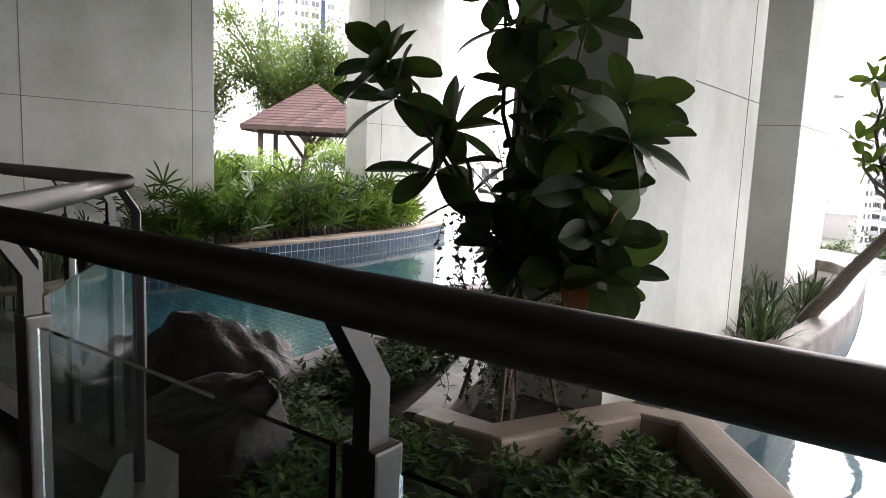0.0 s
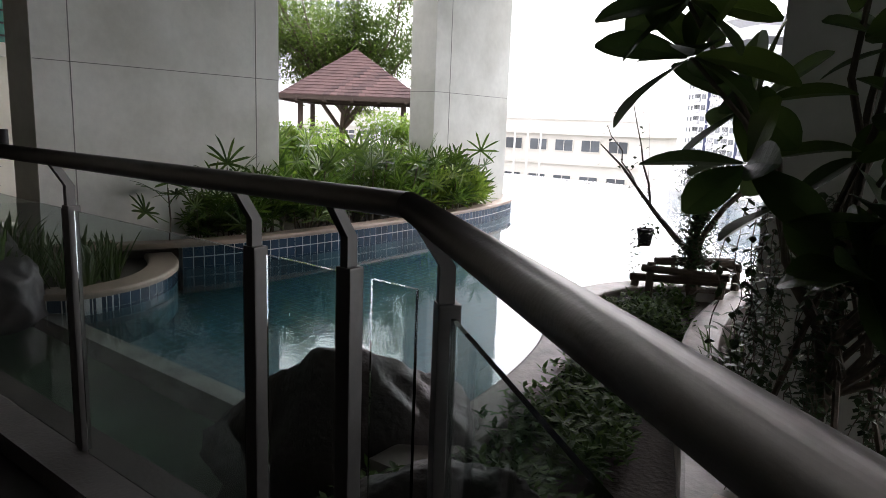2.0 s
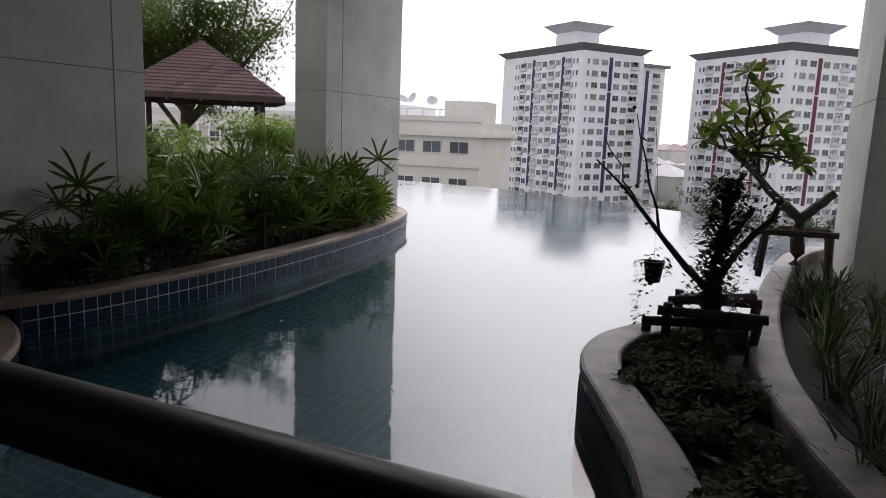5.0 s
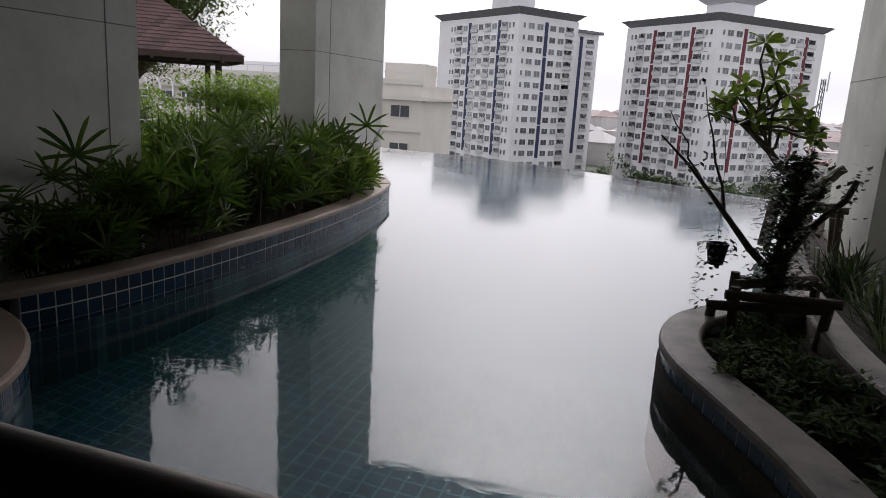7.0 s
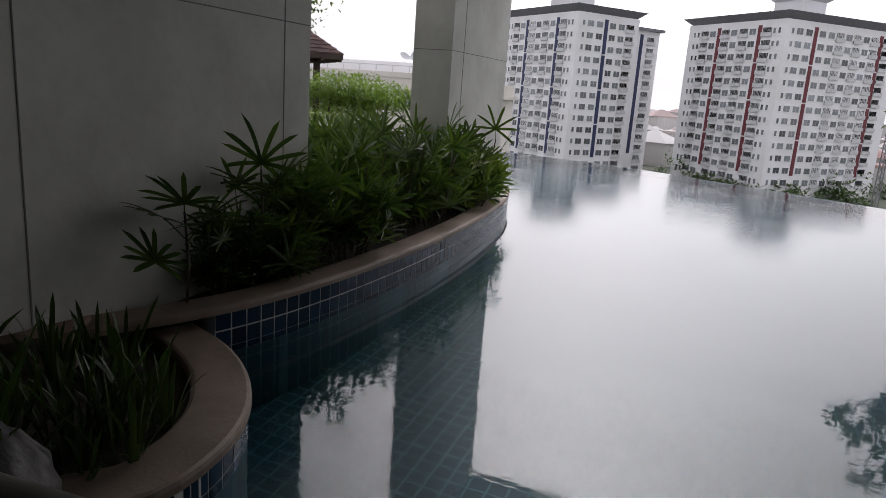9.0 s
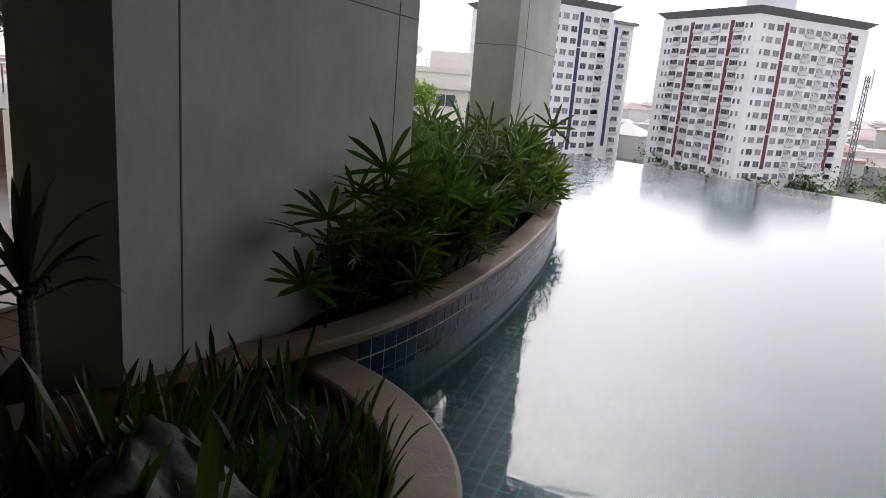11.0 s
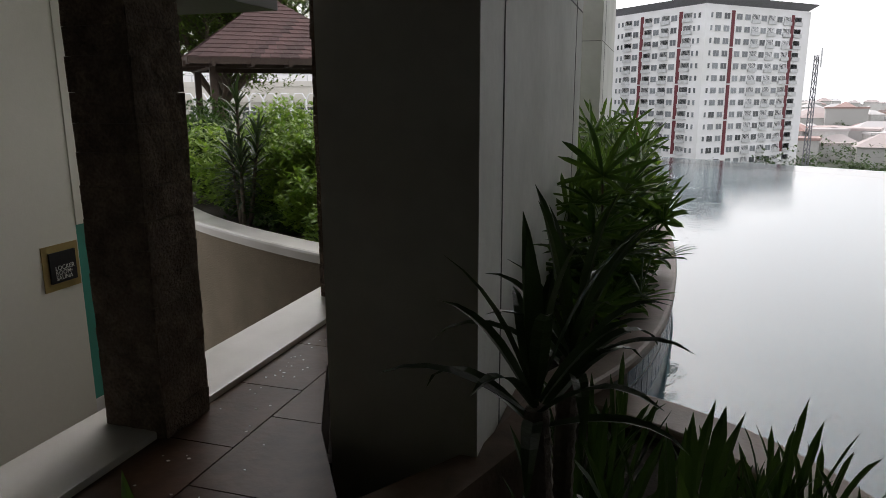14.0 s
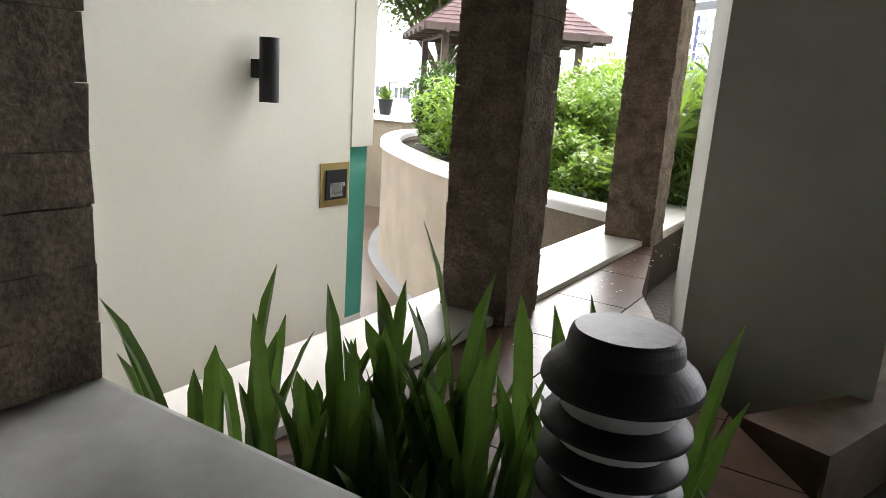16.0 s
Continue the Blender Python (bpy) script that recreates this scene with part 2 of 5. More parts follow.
def water_material():
    m = glass_material("pool_water", (0.66, 0.88, 0.93), 0.0, 1.33)
    nt = m.node_tree
    b = nt.nodes["Principled BSDF"]
    geo = nt.nodes.new("ShaderNodeNewGeometry")
    mp = nt.nodes.new("ShaderNodeMapping")
    mp.inputs["Rotation"].default_value = (0, 0, radians(25))
    mp.inputs["Scale"].default_value = (1.0, 1.5, 1.0)
    nt.links.new(geo.outputs["Position"], mp.inputs["Vector"])
    n1 = nt.nodes.new("ShaderNodeTexNoise")
    n1.inputs["Scale"].default_value, n1.inputs["Detail"].default_value = 10.0, 3.0
    n2 = nt.nodes.new("ShaderNodeTexNoise")
    n2.inputs["Scale"].default_value, n2.inputs["Detail"].default_value = 0.5, 2.0
    nt.links.new(mp.outputs[0], n1.inputs["Vector"])
    nt.links.new(mp.outputs[0], n2.inputs["Vector"])
    ad = nt.nodes.new("ShaderNodeMath")
    ad.operation = "MULTIPLY"
    mean = nt.nodes.new("ShaderNodeMath")
    mean.operation = "SUBTRACT"
    mean.inputs[1].default_value = 0.5
    nt.links.new(n1.outputs[0], mean.inputs[0])
    nt.links.new(mean.outputs[0], ad.inputs[0])
    nt.links.new(n2.outputs[0], ad.inputs[1])
    sx, calm, mul = nt.nodes.new("ShaderNodeSeparateXYZ"), nt.nodes.new("ShaderNodeMapRange"), nt.nodes.new("ShaderNodeMath")
    nt.links.new(geo.outputs["Position"], sx.inputs[0])
    nt.links.new(sx.outputs["Y"], calm.inputs[0])
    calm.inputs[1].default_value, calm.inputs[2].default_value = 7.0, 16.0
    calm.inputs[3].default_value, calm.inputs[4].default_value = 0.55, 1.25
    mul.operation = "MULTIPLY"
    nt.links.new(ad.outputs[0], mul.inputs[0])
    nt.links.new(calm.outputs[0], mul.inputs[1])
    bp = nt.nodes.new("ShaderNodeBump")
    bp.inputs["Strength"].default_value, bp.inputs["Distance"].default_value = 0.25, 0.0115
    nt.links.new(mul.outputs[0], bp.inputs["Height"])
    nt.links.new(bp.outputs[0], b.inputs["Normal"])
    return m


WATER = water_material()


def pool_tile_material():
    m = material("teal_pool_mosaic", (0.008, 0.04, 0.05), 0.3, bump=0)
    nt = m.node_tree
    b = nt.nodes["Principled BSDF"]
    src = b.inputs["Base Color"].links[0].from_socket
    geo = nt.nodes.new("ShaderNodeNewGeometry")
    br = nt.nodes.new("ShaderNodeTexBrick")
    br.offset, br.squash = 0.0, 1.0
    br.inputs["Scale"].default_value = 1.0
    br.inputs["Mortar Size"].default_value = 0.008
    br.inputs["Mortar Smooth"].default_value = 0.2
    br.inputs["Brick Width"].default_value = br.inputs["Row Height"].default_value = 0.12
    br.inputs["Color1"].default_value, br.inputs["Color2"].default_value = (0.005, 0.032, 0.046, 1), (0.010, 0.048, 0.066, 1)
    br.inputs["Mortar"].default_value = (0.055, 0.14, 0.165, 1)
    nt.links.new(geo.outputs["Position"], br.inputs["Vector"])
    mx = nt.nodes.new("ShaderNodeMix")
    mx.data_type = "RGBA"
    mx.inputs[0].default_value = 0.75
    nt.links.new(src, mx.inputs[6])
    nt.links.new(br.outputs[0], mx.inputs[7])
    nt.links.new(mx.outputs[2], b.inputs["Base Color"])
    return m


POOL_TILE = pool_tile_material()


# ---- mesh helpers ----
def mesh_of(bm, mats, smooth=False):
    me = bpy.data.meshes.new("mesh")
    bm.to_mesh(me)
    bm.free()
    for k in (mats if isinstance(mats, (list, tuple)) else [mats]):
        me.materials.append(k)
    if smooth:
        me.polygons.foreach_set("use_smooth", [True] * len(me.polygons))
    return me


def part(name, bm, mats, parent=None, label="", smooth=False):
    ob = new(name, mesh_of(bm, mats, smooth))
    if parent is not None:
        ob.parent = parent
    if label:
        ob["label"] = label
    return ob


def thing(name, m=None, label="", category="", group="", kind=""):
    ob = new(name)
    ob.empty_display_size = 0.1
    if m is not None:
        ob.matrix_basis = m
    return tagged(ob, label, category, group, kind)


def setting(name, bm, mats, label, category="structure", smooth=False):
    return tagged(part(name, bm, mats, smooth=smooth), label, category, kind="structure")


def box(bm, x0, y0, z0, x1, y1, z1, bevel=0.0):
    r = bmesh.ops.create_cube(bm, size=1.0, matrix=Matrix.Translation(((x0 + x1) / 2, (y0 + y1) / 2, (z0 + z1) / 2)) @ Matrix.Diagonal((x1 - x0, y1 - y0, z1 - z0, 1)))
    if bevel:
        es = {e for v in r["verts"] for e in v.link_edges}
        bmesh.ops.bevel(bm, geom=list(es), offset=bevel, segments=2, affect="EDGES", profile=0.7)
    return bm


def boxed(*a, **k):
    return box(bmesh.new(), *a, **k)


def prism(bm, pts, z0, z1):
    lo = [bm.verts.new((x, y, z0)) for x, y in pts]
    hi = [bm.verts.new((x, y, z1)) for x, y in pts]
    n = len(pts)
    for i in range(n):
        j = (i + 1) % n
        bm.faces.new((lo[i], lo[j], hi[j], hi[i]))
    bm.faces.new(hi)
    bm.faces.new(lo[::-1])
    bmesh.ops.recalc_face_normals(bm, faces=bm.faces)
    return bm


def spline(pts, step=0.12):
    p = [Vector(q) for q in pts]
    p = [p[0] * 2 - p[1]] + p + [p[-1] * 2 - p[-2]]
    out = []
    for i in range(1, len(p) - 2):
        a, b, c, d = p[i - 1:i + 3]
        n = max(1, int((c - b).length / step))
        for k in range(n):
            t = k / n
            out.append(0.5 * (2 * b + (c - a) * t + (2 * a - 5 * b + 4 * c - d) * t * t + (3 * b - a - 3 * c + d) * t ** 3))
    out.append(p[-2])
    return out


def even(pts, step):
    """Points at an even spacing along a polyline."""
    out, carry = [pts[0].copy()], 0.0
    for a, b in zip(pts, pts[1:]):
        d = (b - a).length
        s = step - carry
        while s <= d and d > 0:
            out.append(a.lerp(b, s / d))
            s += step
        carry = (carry + d) % step if d else carry
        carry = d - (s - step) if d else carry
    return out


def side(pts, k):
    """Unit normal to the left of a plan polyline at point k."""
    a, b = pts[max(k - 1, 0)], pts[min(k + 1, len(pts) - 1)]
    d = (b - a).to_2d()
    d = d / max(d.length, 1e-6)
    return Vector((-d.y, d.x))


def sweep(bm, pts, profile, close=True):
    """A profile of (offset to the left, height) swept along a plan polyline."""
    rings = []
    for k, p in enumerate(pts):
        n = side(pts, k)
        rings.append([bm.verts.new((p.x + n.x * o, p.y + n.y * o, z)) for o, z in profile])
    m = len(profile)
    for r, q in zip(rings, rings[1:]):
        for i in range(m if close else m - 1):
            j = (i + 1) % m
            bm.faces.new((r[i], q[i], q[j], r[j]))
    if close:
        bm.faces.new(rings[0])
        bm.faces.new(rings[-1][::-1])
    bmesh.ops.recalc_face_normals(bm, faces=bm.faces)
    return bm


def coping_profile(inner, outer, top, thick, r=0.025):
    return [(inner, top - thick), (inner, top - r), (inner + r * 0.3, top - r * 0.3), (inner + r, top), (outer - r, top), (outer - r * 0.3, top - r * 0.3), (outer, top - r), (outer, top - thick)]


def tube(bm, pts, radii, seg=8, caps=True):
    pts = [Vector(p) for p in pts]
    if not isinstance(radii, (list, tuple)):
        radii = [radii] * len(pts)
    rings = []
    up = Vector((0, 0, 1))
    for k, p in enumerate(pts):
        d = (pts[min(k + 1, len(pts) - 1)] - pts[max(k - 1, 0)]).normalized()
        a = d.cross(up)
        if a.length < 0.05:
            a = d.cross(Vector((1, 0, 0)))
        a.normalize()
        b = d.cross(a)
        rings.append([bm.verts.new(p + (a * math.cos(2 * math.pi * i / seg) + b * math.sin(2 * math.pi * i / seg)) * radii[k]) for i in range(seg)])
    for r, q in zip(rings, rings[1:]):
        for i in range(seg):
            j = (i + 1) % seg
            bm.faces.new((r[i], r[j], q[j], q[i]))
    if caps:
        bm.faces.new(rings[0])
        bm.faces.new(rings[-1][::-1])
    return bm


def lathe(bm, prof, seg=28):
    rings = [[bm.verts.new((r * math.cos(2 * math.pi * i / seg), r * math.sin(2 * math.pi * i / seg), z)) for i in range(seg)] for r, z in prof]
    for a, b in zip(rings, rings[1:]):
        for i in range(seg):
            j = (i + 1) % seg
            bm.faces.new((a[i], a[j], b[j], b[i]))
    bm.faces.new(rings[0])
    bm.faces.new(rings[-1])
    bmesh.ops.recalc_face_normals(bm, faces=bm.faces)
    return bm


def leaf(bm, root, heading, lift, length, width, droop=0.5, shape="lance", fold=0.15, steps=5, face=None):
    """One leaf blade: it leaves root in the compass heading, lifted by so many radians, and bends down along its length."""
    d = Vector((math.cos(heading), math.sin(heading), 0))
    s = Vector((-d.y, d.x, 0))
    p = Vector(root)
    rows = []
    for k in range(steps + 1):
        t = k / steps
        if shape == "lance":
            w = math.sin(math.pi * min(1, 0.12 + t * 0.88)) ** 0.8
        elif shape == "strap":
            w = 0.75 + 0.25 * math.sin(math.pi * t) if t < 0.8 else math.sqrt(max(0.0, 1 - ((t - 0.8) / 0.2) ** 2)) * 0.9
        else:
            w = math.sin(math.pi * t ** 1.3 * 0.96 + 0.07) ** 0.65
        w = max(w, 0.03) * width / 2
        a = lift - droop * t * t
        fwd = d * math.cos(a) + Vector((0, 0, math.sin(a)))
        if face is not None:
            s = face.cross(fwd).normalized()
        up = s.cross(fwd) * -1
        rows.append((p - s * w + up * (w * fold), p.copy(), p + s * w + up * (w * fold)))
        p = p + fwd * (length / steps)
    vs = [[bm.verts.new(q) for q in r] for r in rows]
    for a, b in zip(vs, vs[1:]):
        bm.faces.new((a[0], a[1], b[1], b[0]))
        bm.faces.new((a[1], a[2], b[2], b[1]))


def rough_rock(bm, size, seed, subdiv=4):
    cuts = random.Random(seed)
    planes = [(Vector((cuts.gauss(0, 1), cuts.gauss(0, 1), cuts.gauss(0, 0.8))).normalized(), cuts.uniform(0.62, 0.86)) for _ in range(16)]
    bmesh.ops.create_icosphere(bm, subdivisions=subdiv, radius=1.0)
    o = Vector((seed * 7.3, seed * 3.1, seed * 1.7))
    for v in bm.verts:
        n = v.co.normalized()
        q = n * (1 + 0.18 * noise.noise(n * 1.3 + o))
        for m, d in planes:
            over = q.dot(m) - d
            if over > 0:
                q = q - m * over * 0.93
        q = q * (1 + 0.05 * noise.noise(n * 4 + o) + 0.03 * noise.noise(n * 11 + o) + 0.012 * noise.noise(n * 25 + o))
        v.co = Vector((q.x * size[0], q.y * size[1], q.z * size[2]))
    return bm


# ---- the pool: floor, water, weir ----
WATER_Z, COPE_Z, BED_Z = -0.345, -0.06, -0.16
edge_curve = spline([(-20, 22.3), (-14.2, 21.8), (-10.9, 21.3), (-8.4, 20.6), (-4.7, 18.5), (-2.2, 16.9), (1.5, 14.0), (5.0, 10.0), (7.0, 5.0), (7.5, 1.5)], 0.8)
pool_plan = [(p.x, p.y) for p in edge_curve] + [(7.5, 0.6), (-9.0, 0.6), (-9.0, 3.3), (-9.54, 3.4), (-9.54, 12.4), (-11.5, 13.5), (-17, 21)]
setting("pool_floor", prism(bmesh.new(), pool_plan, -1.75, -1.5), POOL_TILE, "teal mosaic-tiled pool floor under clear water", "pool floor")
bm = bmesh.new()
sheet = bm.faces.new([bm.verts.new((x, y, WATER_Z)) for x, y in pool_plan])
bm.normal_update()
if sheet.normal.z < 0:
    sheet.normal_flip()
water = setting("water", bm, WATER, "still pool water reflecting the white sky and towers", "water")
water.visible_shadow = False
setting("pool_edge_wall", sweep(bmesh.new(), edge_curve, [(-0.22, -6.0), (-0.22, WATER_Z - 0.012), (-0.002, WATER_Z - 0.012), (-0.002, -6.0)]), POOL_TILE, "tiled infinity edge wall of the pool", "pool wall")
setting("pool_weir", boxed(-9.0, 2.60, -1.5, -4.6, 2.76, WATER_Z - 0.02, 0.01), GREY_COPING, "pale submerged weir between pool and rock pond", "weir")
setting("pond_shelf", boxed(-9.0, 1.62, -1.5, -4.4, 2.59, -0.75), material("mossy_green_shelf", (0.10, 0.16, 0.09), 0.7, spread=0.3, grain=5, stain_amount=0.4), "mossy green ledge under the pond water", "ledge")

# ---- walkway and corridor floors, ledges ----
setting("walkway_floor", prism(bmesh.new(), [(5, -3.2), (5, 0.40), (-1.28, 0.40), (-2.35, 1.26), (-7.4, 1.26), (-7.4, 1.10), (-12.4, 1.10), (-12.4, -3.2)], -0.35, 0.0), DARK_FLOOR, "dark stone walkway floor behind the glass railing", "floor")
kerb_line = [Vector((5, 0.50)), Vector((-1.33, 0.50)), Vector((-2.40, 1.36)), Vector((-7.4, 1.36))]
setting("walkway_kerb", sweep(bmesh.new(), kerb_line, [(-0.14, -1.3), (-0.14, 0.085), (0.13, 0.085), (0.13, -1.3)]), KERB, "grey stone kerb under the railing posts", "kerb")
setting("bench_ledge", boxed(-10.9, 1.10, -0.4, -7.4, 1.535, 0.275, 0.012), BENCH, "pale veined marble ledge beside the planter", "ledge")
corridor_plan = [(-10.06, 1.54), (-9.0, 1.54), (-9.0, 2.45), (-9.19, 2.71), (-9.51, 3.21), (-9.77, 3.78), (-10.02, 4.85), (-10.06, 6.3)]
setting("corridor_floor", prism(bmesh.new(), corridor_plan, -0.4, -0.012), material("dark_wet_grout", (0.065, 0.05, 0.04), 0.9, spec=0.1), "worn brown tiled corridor floor", "floor")
setting("white_ledge", boxed(-10.40, 1.54, -1.7, -10.06, 6.4, 0.028, 0.008), MARBLE, "low white stone ledge under the rough pillars", "ledge")
setting("lower_floor", prism(bmesh.new(), [(-30, -3.2), (-10.39, -3.2), (-10.39, 8), (-18, 14), (-30, 16)], -2.0, -1.72), material("wet_brown_paving", (0.115, 0.078, 0.055), 0.3, spread=0.25, grain=5, stain=1.3, stain_amount=0.45, bump=0.05), "wet brown paving of the lower court", "floor")

setting("pier_pit", prism(bmesh.new(), [(-9.0, 2.5), (-9.19, 2.72), (-9.51, 3.22), (-9.77, 3.79), (-10.02, 4.86), (-10.05, 6.3), (-9.46, 6.3), (-9.46, 3.22), (-8.90, 3.22), (-8.98, 2.75)], -1.7, -0.30), SOIL, "dark soil pit round the pier's foot", "planting bed")

# ---- columns and walls ----


def pier(name, pts, joints_x, joints_y, zj, label):
    """A tall painted concrete pier with recessed panel joints on its faces."""
    root = tagged(part(name, prism(bmesh.new(), pts, -1.6, 4.6), CONCRETE), label, "column", kind="structure")
    for x, y0, y1 in joints_x:
        if y0 == y1:
            part("joint", boxed(x - 0.004, y0 - 0.005, -0.1, x + 0.003, y0 + 0.005, 4.6), JOINT, root)
        else:
            part("joint", boxed(x - 0.004, y0, zj - 0.004, x + 0.003, y1, zj + 0.004), JOINT, root)
    for y, x0, x1 in joints_y:
        part("joint", boxed(x0, y - 0.003, zj - 0.004, x1, y + 0.004, zj + 0.004), JOINT, root)
    return root


pier("column_1", [(-9.470, 3.211), (-8.896, 3.211), (-8.896, 6.173), (-9.70, 6.173), (-9.75, 4.3)], [(-8.896, 3.572, 3.572), (-8.896, 5.816, 5.816), (-8.896, 3.22, 6.16)], [], 1.812, "broad pale concrete pier with fine panel joints")
pier("column_2", [(-9.563, 9.544), (-9.020, 9.544), (-9.020, 11.79), (-9.563, 11.79)], [(-9.020, 9.95, 9.95), (-9.020, 9.55, 11.78)], [(9.544, -9.55, -9.03)], 1.872, "pale concrete pier standing in the palm planter")
pier("column_3", [(-2.36, 3.85), (-1.62, 3.85), (-1.50, 4.72), (-1.50, 6.46), (-2.36, 6.46)], [(-1.50, 6.1, 6.1), (-1.50, 4.73, 6.45)], [], 1.872, "angled pale concrete pier beside the fig tree")
pier("column_4", [(-2.25, 9.55), (-1.71, 9.55), (-1.71, 11.8), (-2.25, 11.8)], [(-1.71, 9.56, 11.79), (-2.25, 9.56, 11.79)], [(9.55, -2.24, -1.72)], 1.872, "pale concrete pier at the pool's far corner")
setting("ceiling", prism(bmesh.new(), [(6, -3.2), (6, 11.9), (-9.6, 11.9), (-9.6, 6.4), (-12.8, 6.2), (-12.8, -3.2)], 4.6, 5.0), SOFFIT_SHADE, "slab roof over the pool walkway, coloured dark for shade", "ceiling")
setting("door_canopy", boxed(-20.0, 5.48, 2.12, -12.2, 7.75, 2.40, 0.01), SHADE_GREY, "dark concrete canopy above the locker room entrance", "canopy")
# Two unseen walls, added to block side light and bounce on the walkway.
setting("wall_back", boxed(-14, -3.5, -2, 6, -3.2, 5.0), SHADE_GREY, "unseen wall added behind the walkway, dark to cut bounced light", "wall")
setting("wall_right", boxed(6.0, -3.5, -2, 6.3, 1.5, 5.0), SOFFIT_SHADE, "unseen wall added to close the walkway from side light", "wall")
setting("wall_locker", prism(bmesh.new(), [(-12.59, -3.2), (-12.59, 5.20), (-13.2, 5.20), (-13.2, -3.2)], -1.72, 5.0), WHITE_WALL, "cream plaster wall of the locker room block", "wall")
setting("wall_locker_lintel", boxed(-13.2, 5.20, 0.285, -12.58, 5.475, 5.0, 0.006), WHITE_WALL, "white lintel above the teal glass door", "wall")
d = thing("glass_door", pose(-12.63, 5.30, -1.72), "teal frosted glass door panel under the lintel", "door", kind="structure")
part("pane", boxed(-0.015, -0.095, 0.0, 0.015, 0.145, 2.0, 0.003), TEAL_GLASS, d)
part("door_rail", boxed(-0.018, -0.095, 0.30, 0.018, 0.145, 0.55, 0.004), LAMP_WHITE, d, "pale etched band")


def stone_pillar(y0, z0, x0=-10.285):
    """A pillar clad in rough split-face stone slabs."""
    p = thing("stone_pillar", pose(x0, y0, z0), "pillar clad in rough dark brown split stone", "pillar", "stone pillars along the ledge", "structure")
    w = 0.262
    part("core", boxed(0.012, 0.012, 0, w - 0.012, w - 0.012, 4.6 - z0), GROUT, p)
    z = 0.0
    rng = random.Random(int(y0 * 100))
    while z < 4.6 - z0 - 0.05:
        h = min(rng.uniform(0.085, 0.12) if z < 2.0 else 0.45, 4.6 - z0 - z)
        out = rng.uniform(-0.002, 0.002)
        for f in range(4):
            bm = bmesh.new()
            box(bm, 0.0 if f % 2 else 0.004, 0, z + 0.001, w - (0.0 if f % 2 else 0.004), 0.022, z + h - 0.001)
            bmesh.ops.subdivide_edges(bm, edges=[e for e in bm.edges if abs(e.verts[0].co.x - e.verts[1].co.x) > 0.1], cuts=5)
            for v in bm.verts:
                if v.co.y < 0.012:
                    v.co.y -= 0.010 * noise.noise(Vector((v.co.x * 16, f * 3 + y0, (v.co.z + z) * 14))) + 0.004 + out * (1 if f % 2 else -1)
            bm.transform(Matrix.Translation((w / 2, w / 2, 0)) @ Matrix.Rotation(f * math.pi / 2, 4, "Z") @ Matrix.Translation((-w / 2, -w / 2, 0)))
            part("slab", bm, STONE, p)
        z += h
    return p


stone_pillar(2.97, 0.0)
stone_pillar(4.76, 0.0)
stone_pillar(1.268, 0.275, -10.36)

# lower planter with a curved pebble-render wall
lp = spline([(-10.5, 6.0), (-11.4, 6.36), (-12.75, 7.08), (-13.9, 7.95), (-15.3, 9.3), (-16.4, 11.2), (-16.6, 13.0)], 0.25)
setting("planter_wall_lower", sweep(bmesh.new(), lp, [(-0.16, -1.72), (-0.16, -0.10), (0.05, -0.10), (0.05, -1.72)]), PEBBLE, "curved pebble-render planter wall", "planter")
setting("planter_coping_lower", sweep(bmesh.new(), lp, coping_profile(-0.22, 0.09, -0.03, 0.09)), MARBLE, "white stone coping on the curved planter", "coping")
setting("drain_gutter", sweep(bmesh.new(), lp, [(0.04, -1.72), (0.04, -1.705), (0.20, -1.705), (0.20, -1.72)]), material("grey_gutter", (0.22, 0.22, 0.22), 0.5), "grey drain channel at the planter's foot", "gutter")
terrace = [(p.x - 0.05, p.y + 0.1) for p in lp] + [(-24, 20), (-18, 21.6), (-11.6, 13.6), (-9.55, 12.0), (-9.52, 6.15)]
setting("terrace_bed", prism(bmesh.new(), terrace, -1.7, -0.20), SOIL, "dark soil of the raised garden terrace", "planting bed")

# stairs up to the sun deck
for i in range(9):
    z = -1.72 + 0.17 * i
    o = 0.24 * i
    setting("stair_step" if i == 0 else "stair_step.%03d" % i, prism(bmesh.new(), [(-19.6 - o * 0.66, 12.95 + o * 0.75), (-18.3 - o * 0.66, 14.1 + o * 0.75), (-20.0, 16.1), (-21.4, 15.0)], z, z + 0.17), FLOOR_TILE, "brown tiled stair step up to the sun deck", "step")
setting("sun_deck", prism(bmesh.new(), [(-18.3, 14.4), (-17.0, 22), (-40, 24), (-40, 10), (-21.2, 14.9), (-19.9, 16.0)], -1.7, -0.18), FLOOR_TILE, "brown tiled sun deck above the stairs", "deck")

# white wall with dark battens beside the stairs, planter block with a potted plant
stair_wall = setting("stair_wall", prism(bmesh.new(), [(-19.35, 13.15), (-18.55, 11.6), (-18.2, 10.2), (-18.5, 10.1), (-18.9, 11.7), (-19.6, 13.0)], -1.72, 0.28), WHITE_WALL, "rounded cream wall beside the stairs", "wall")
screen = thing("batten_screen", pose(0, 0, 0.28), "dark vertical timber batten screen on the stair wall", "screen")
for k in range(14):
    q = Vector((-19.33, 13.1)).lerp(Vector((-18.62, 11.72)), k / 13)
    part("batten", boxed(q.x - 0.03, q.y - 0.035, 0.0, q.x + 0.03, q.y + 0.035, 1.42), DARK_WOOD, screen)
block = setting("planter_block", boxed(-18.05, 12.1, -1.72, -17.0, 13.3, 0.06), PEBBLE, "square pebble-render planter block by the stairs", "planter")
setting("planter_block_top", boxed(-18.12, 12.03, 0.06, -16.93, 13.37, 0.15, 0.01), MARBLE, "white stone slab on the planter block", "coping")
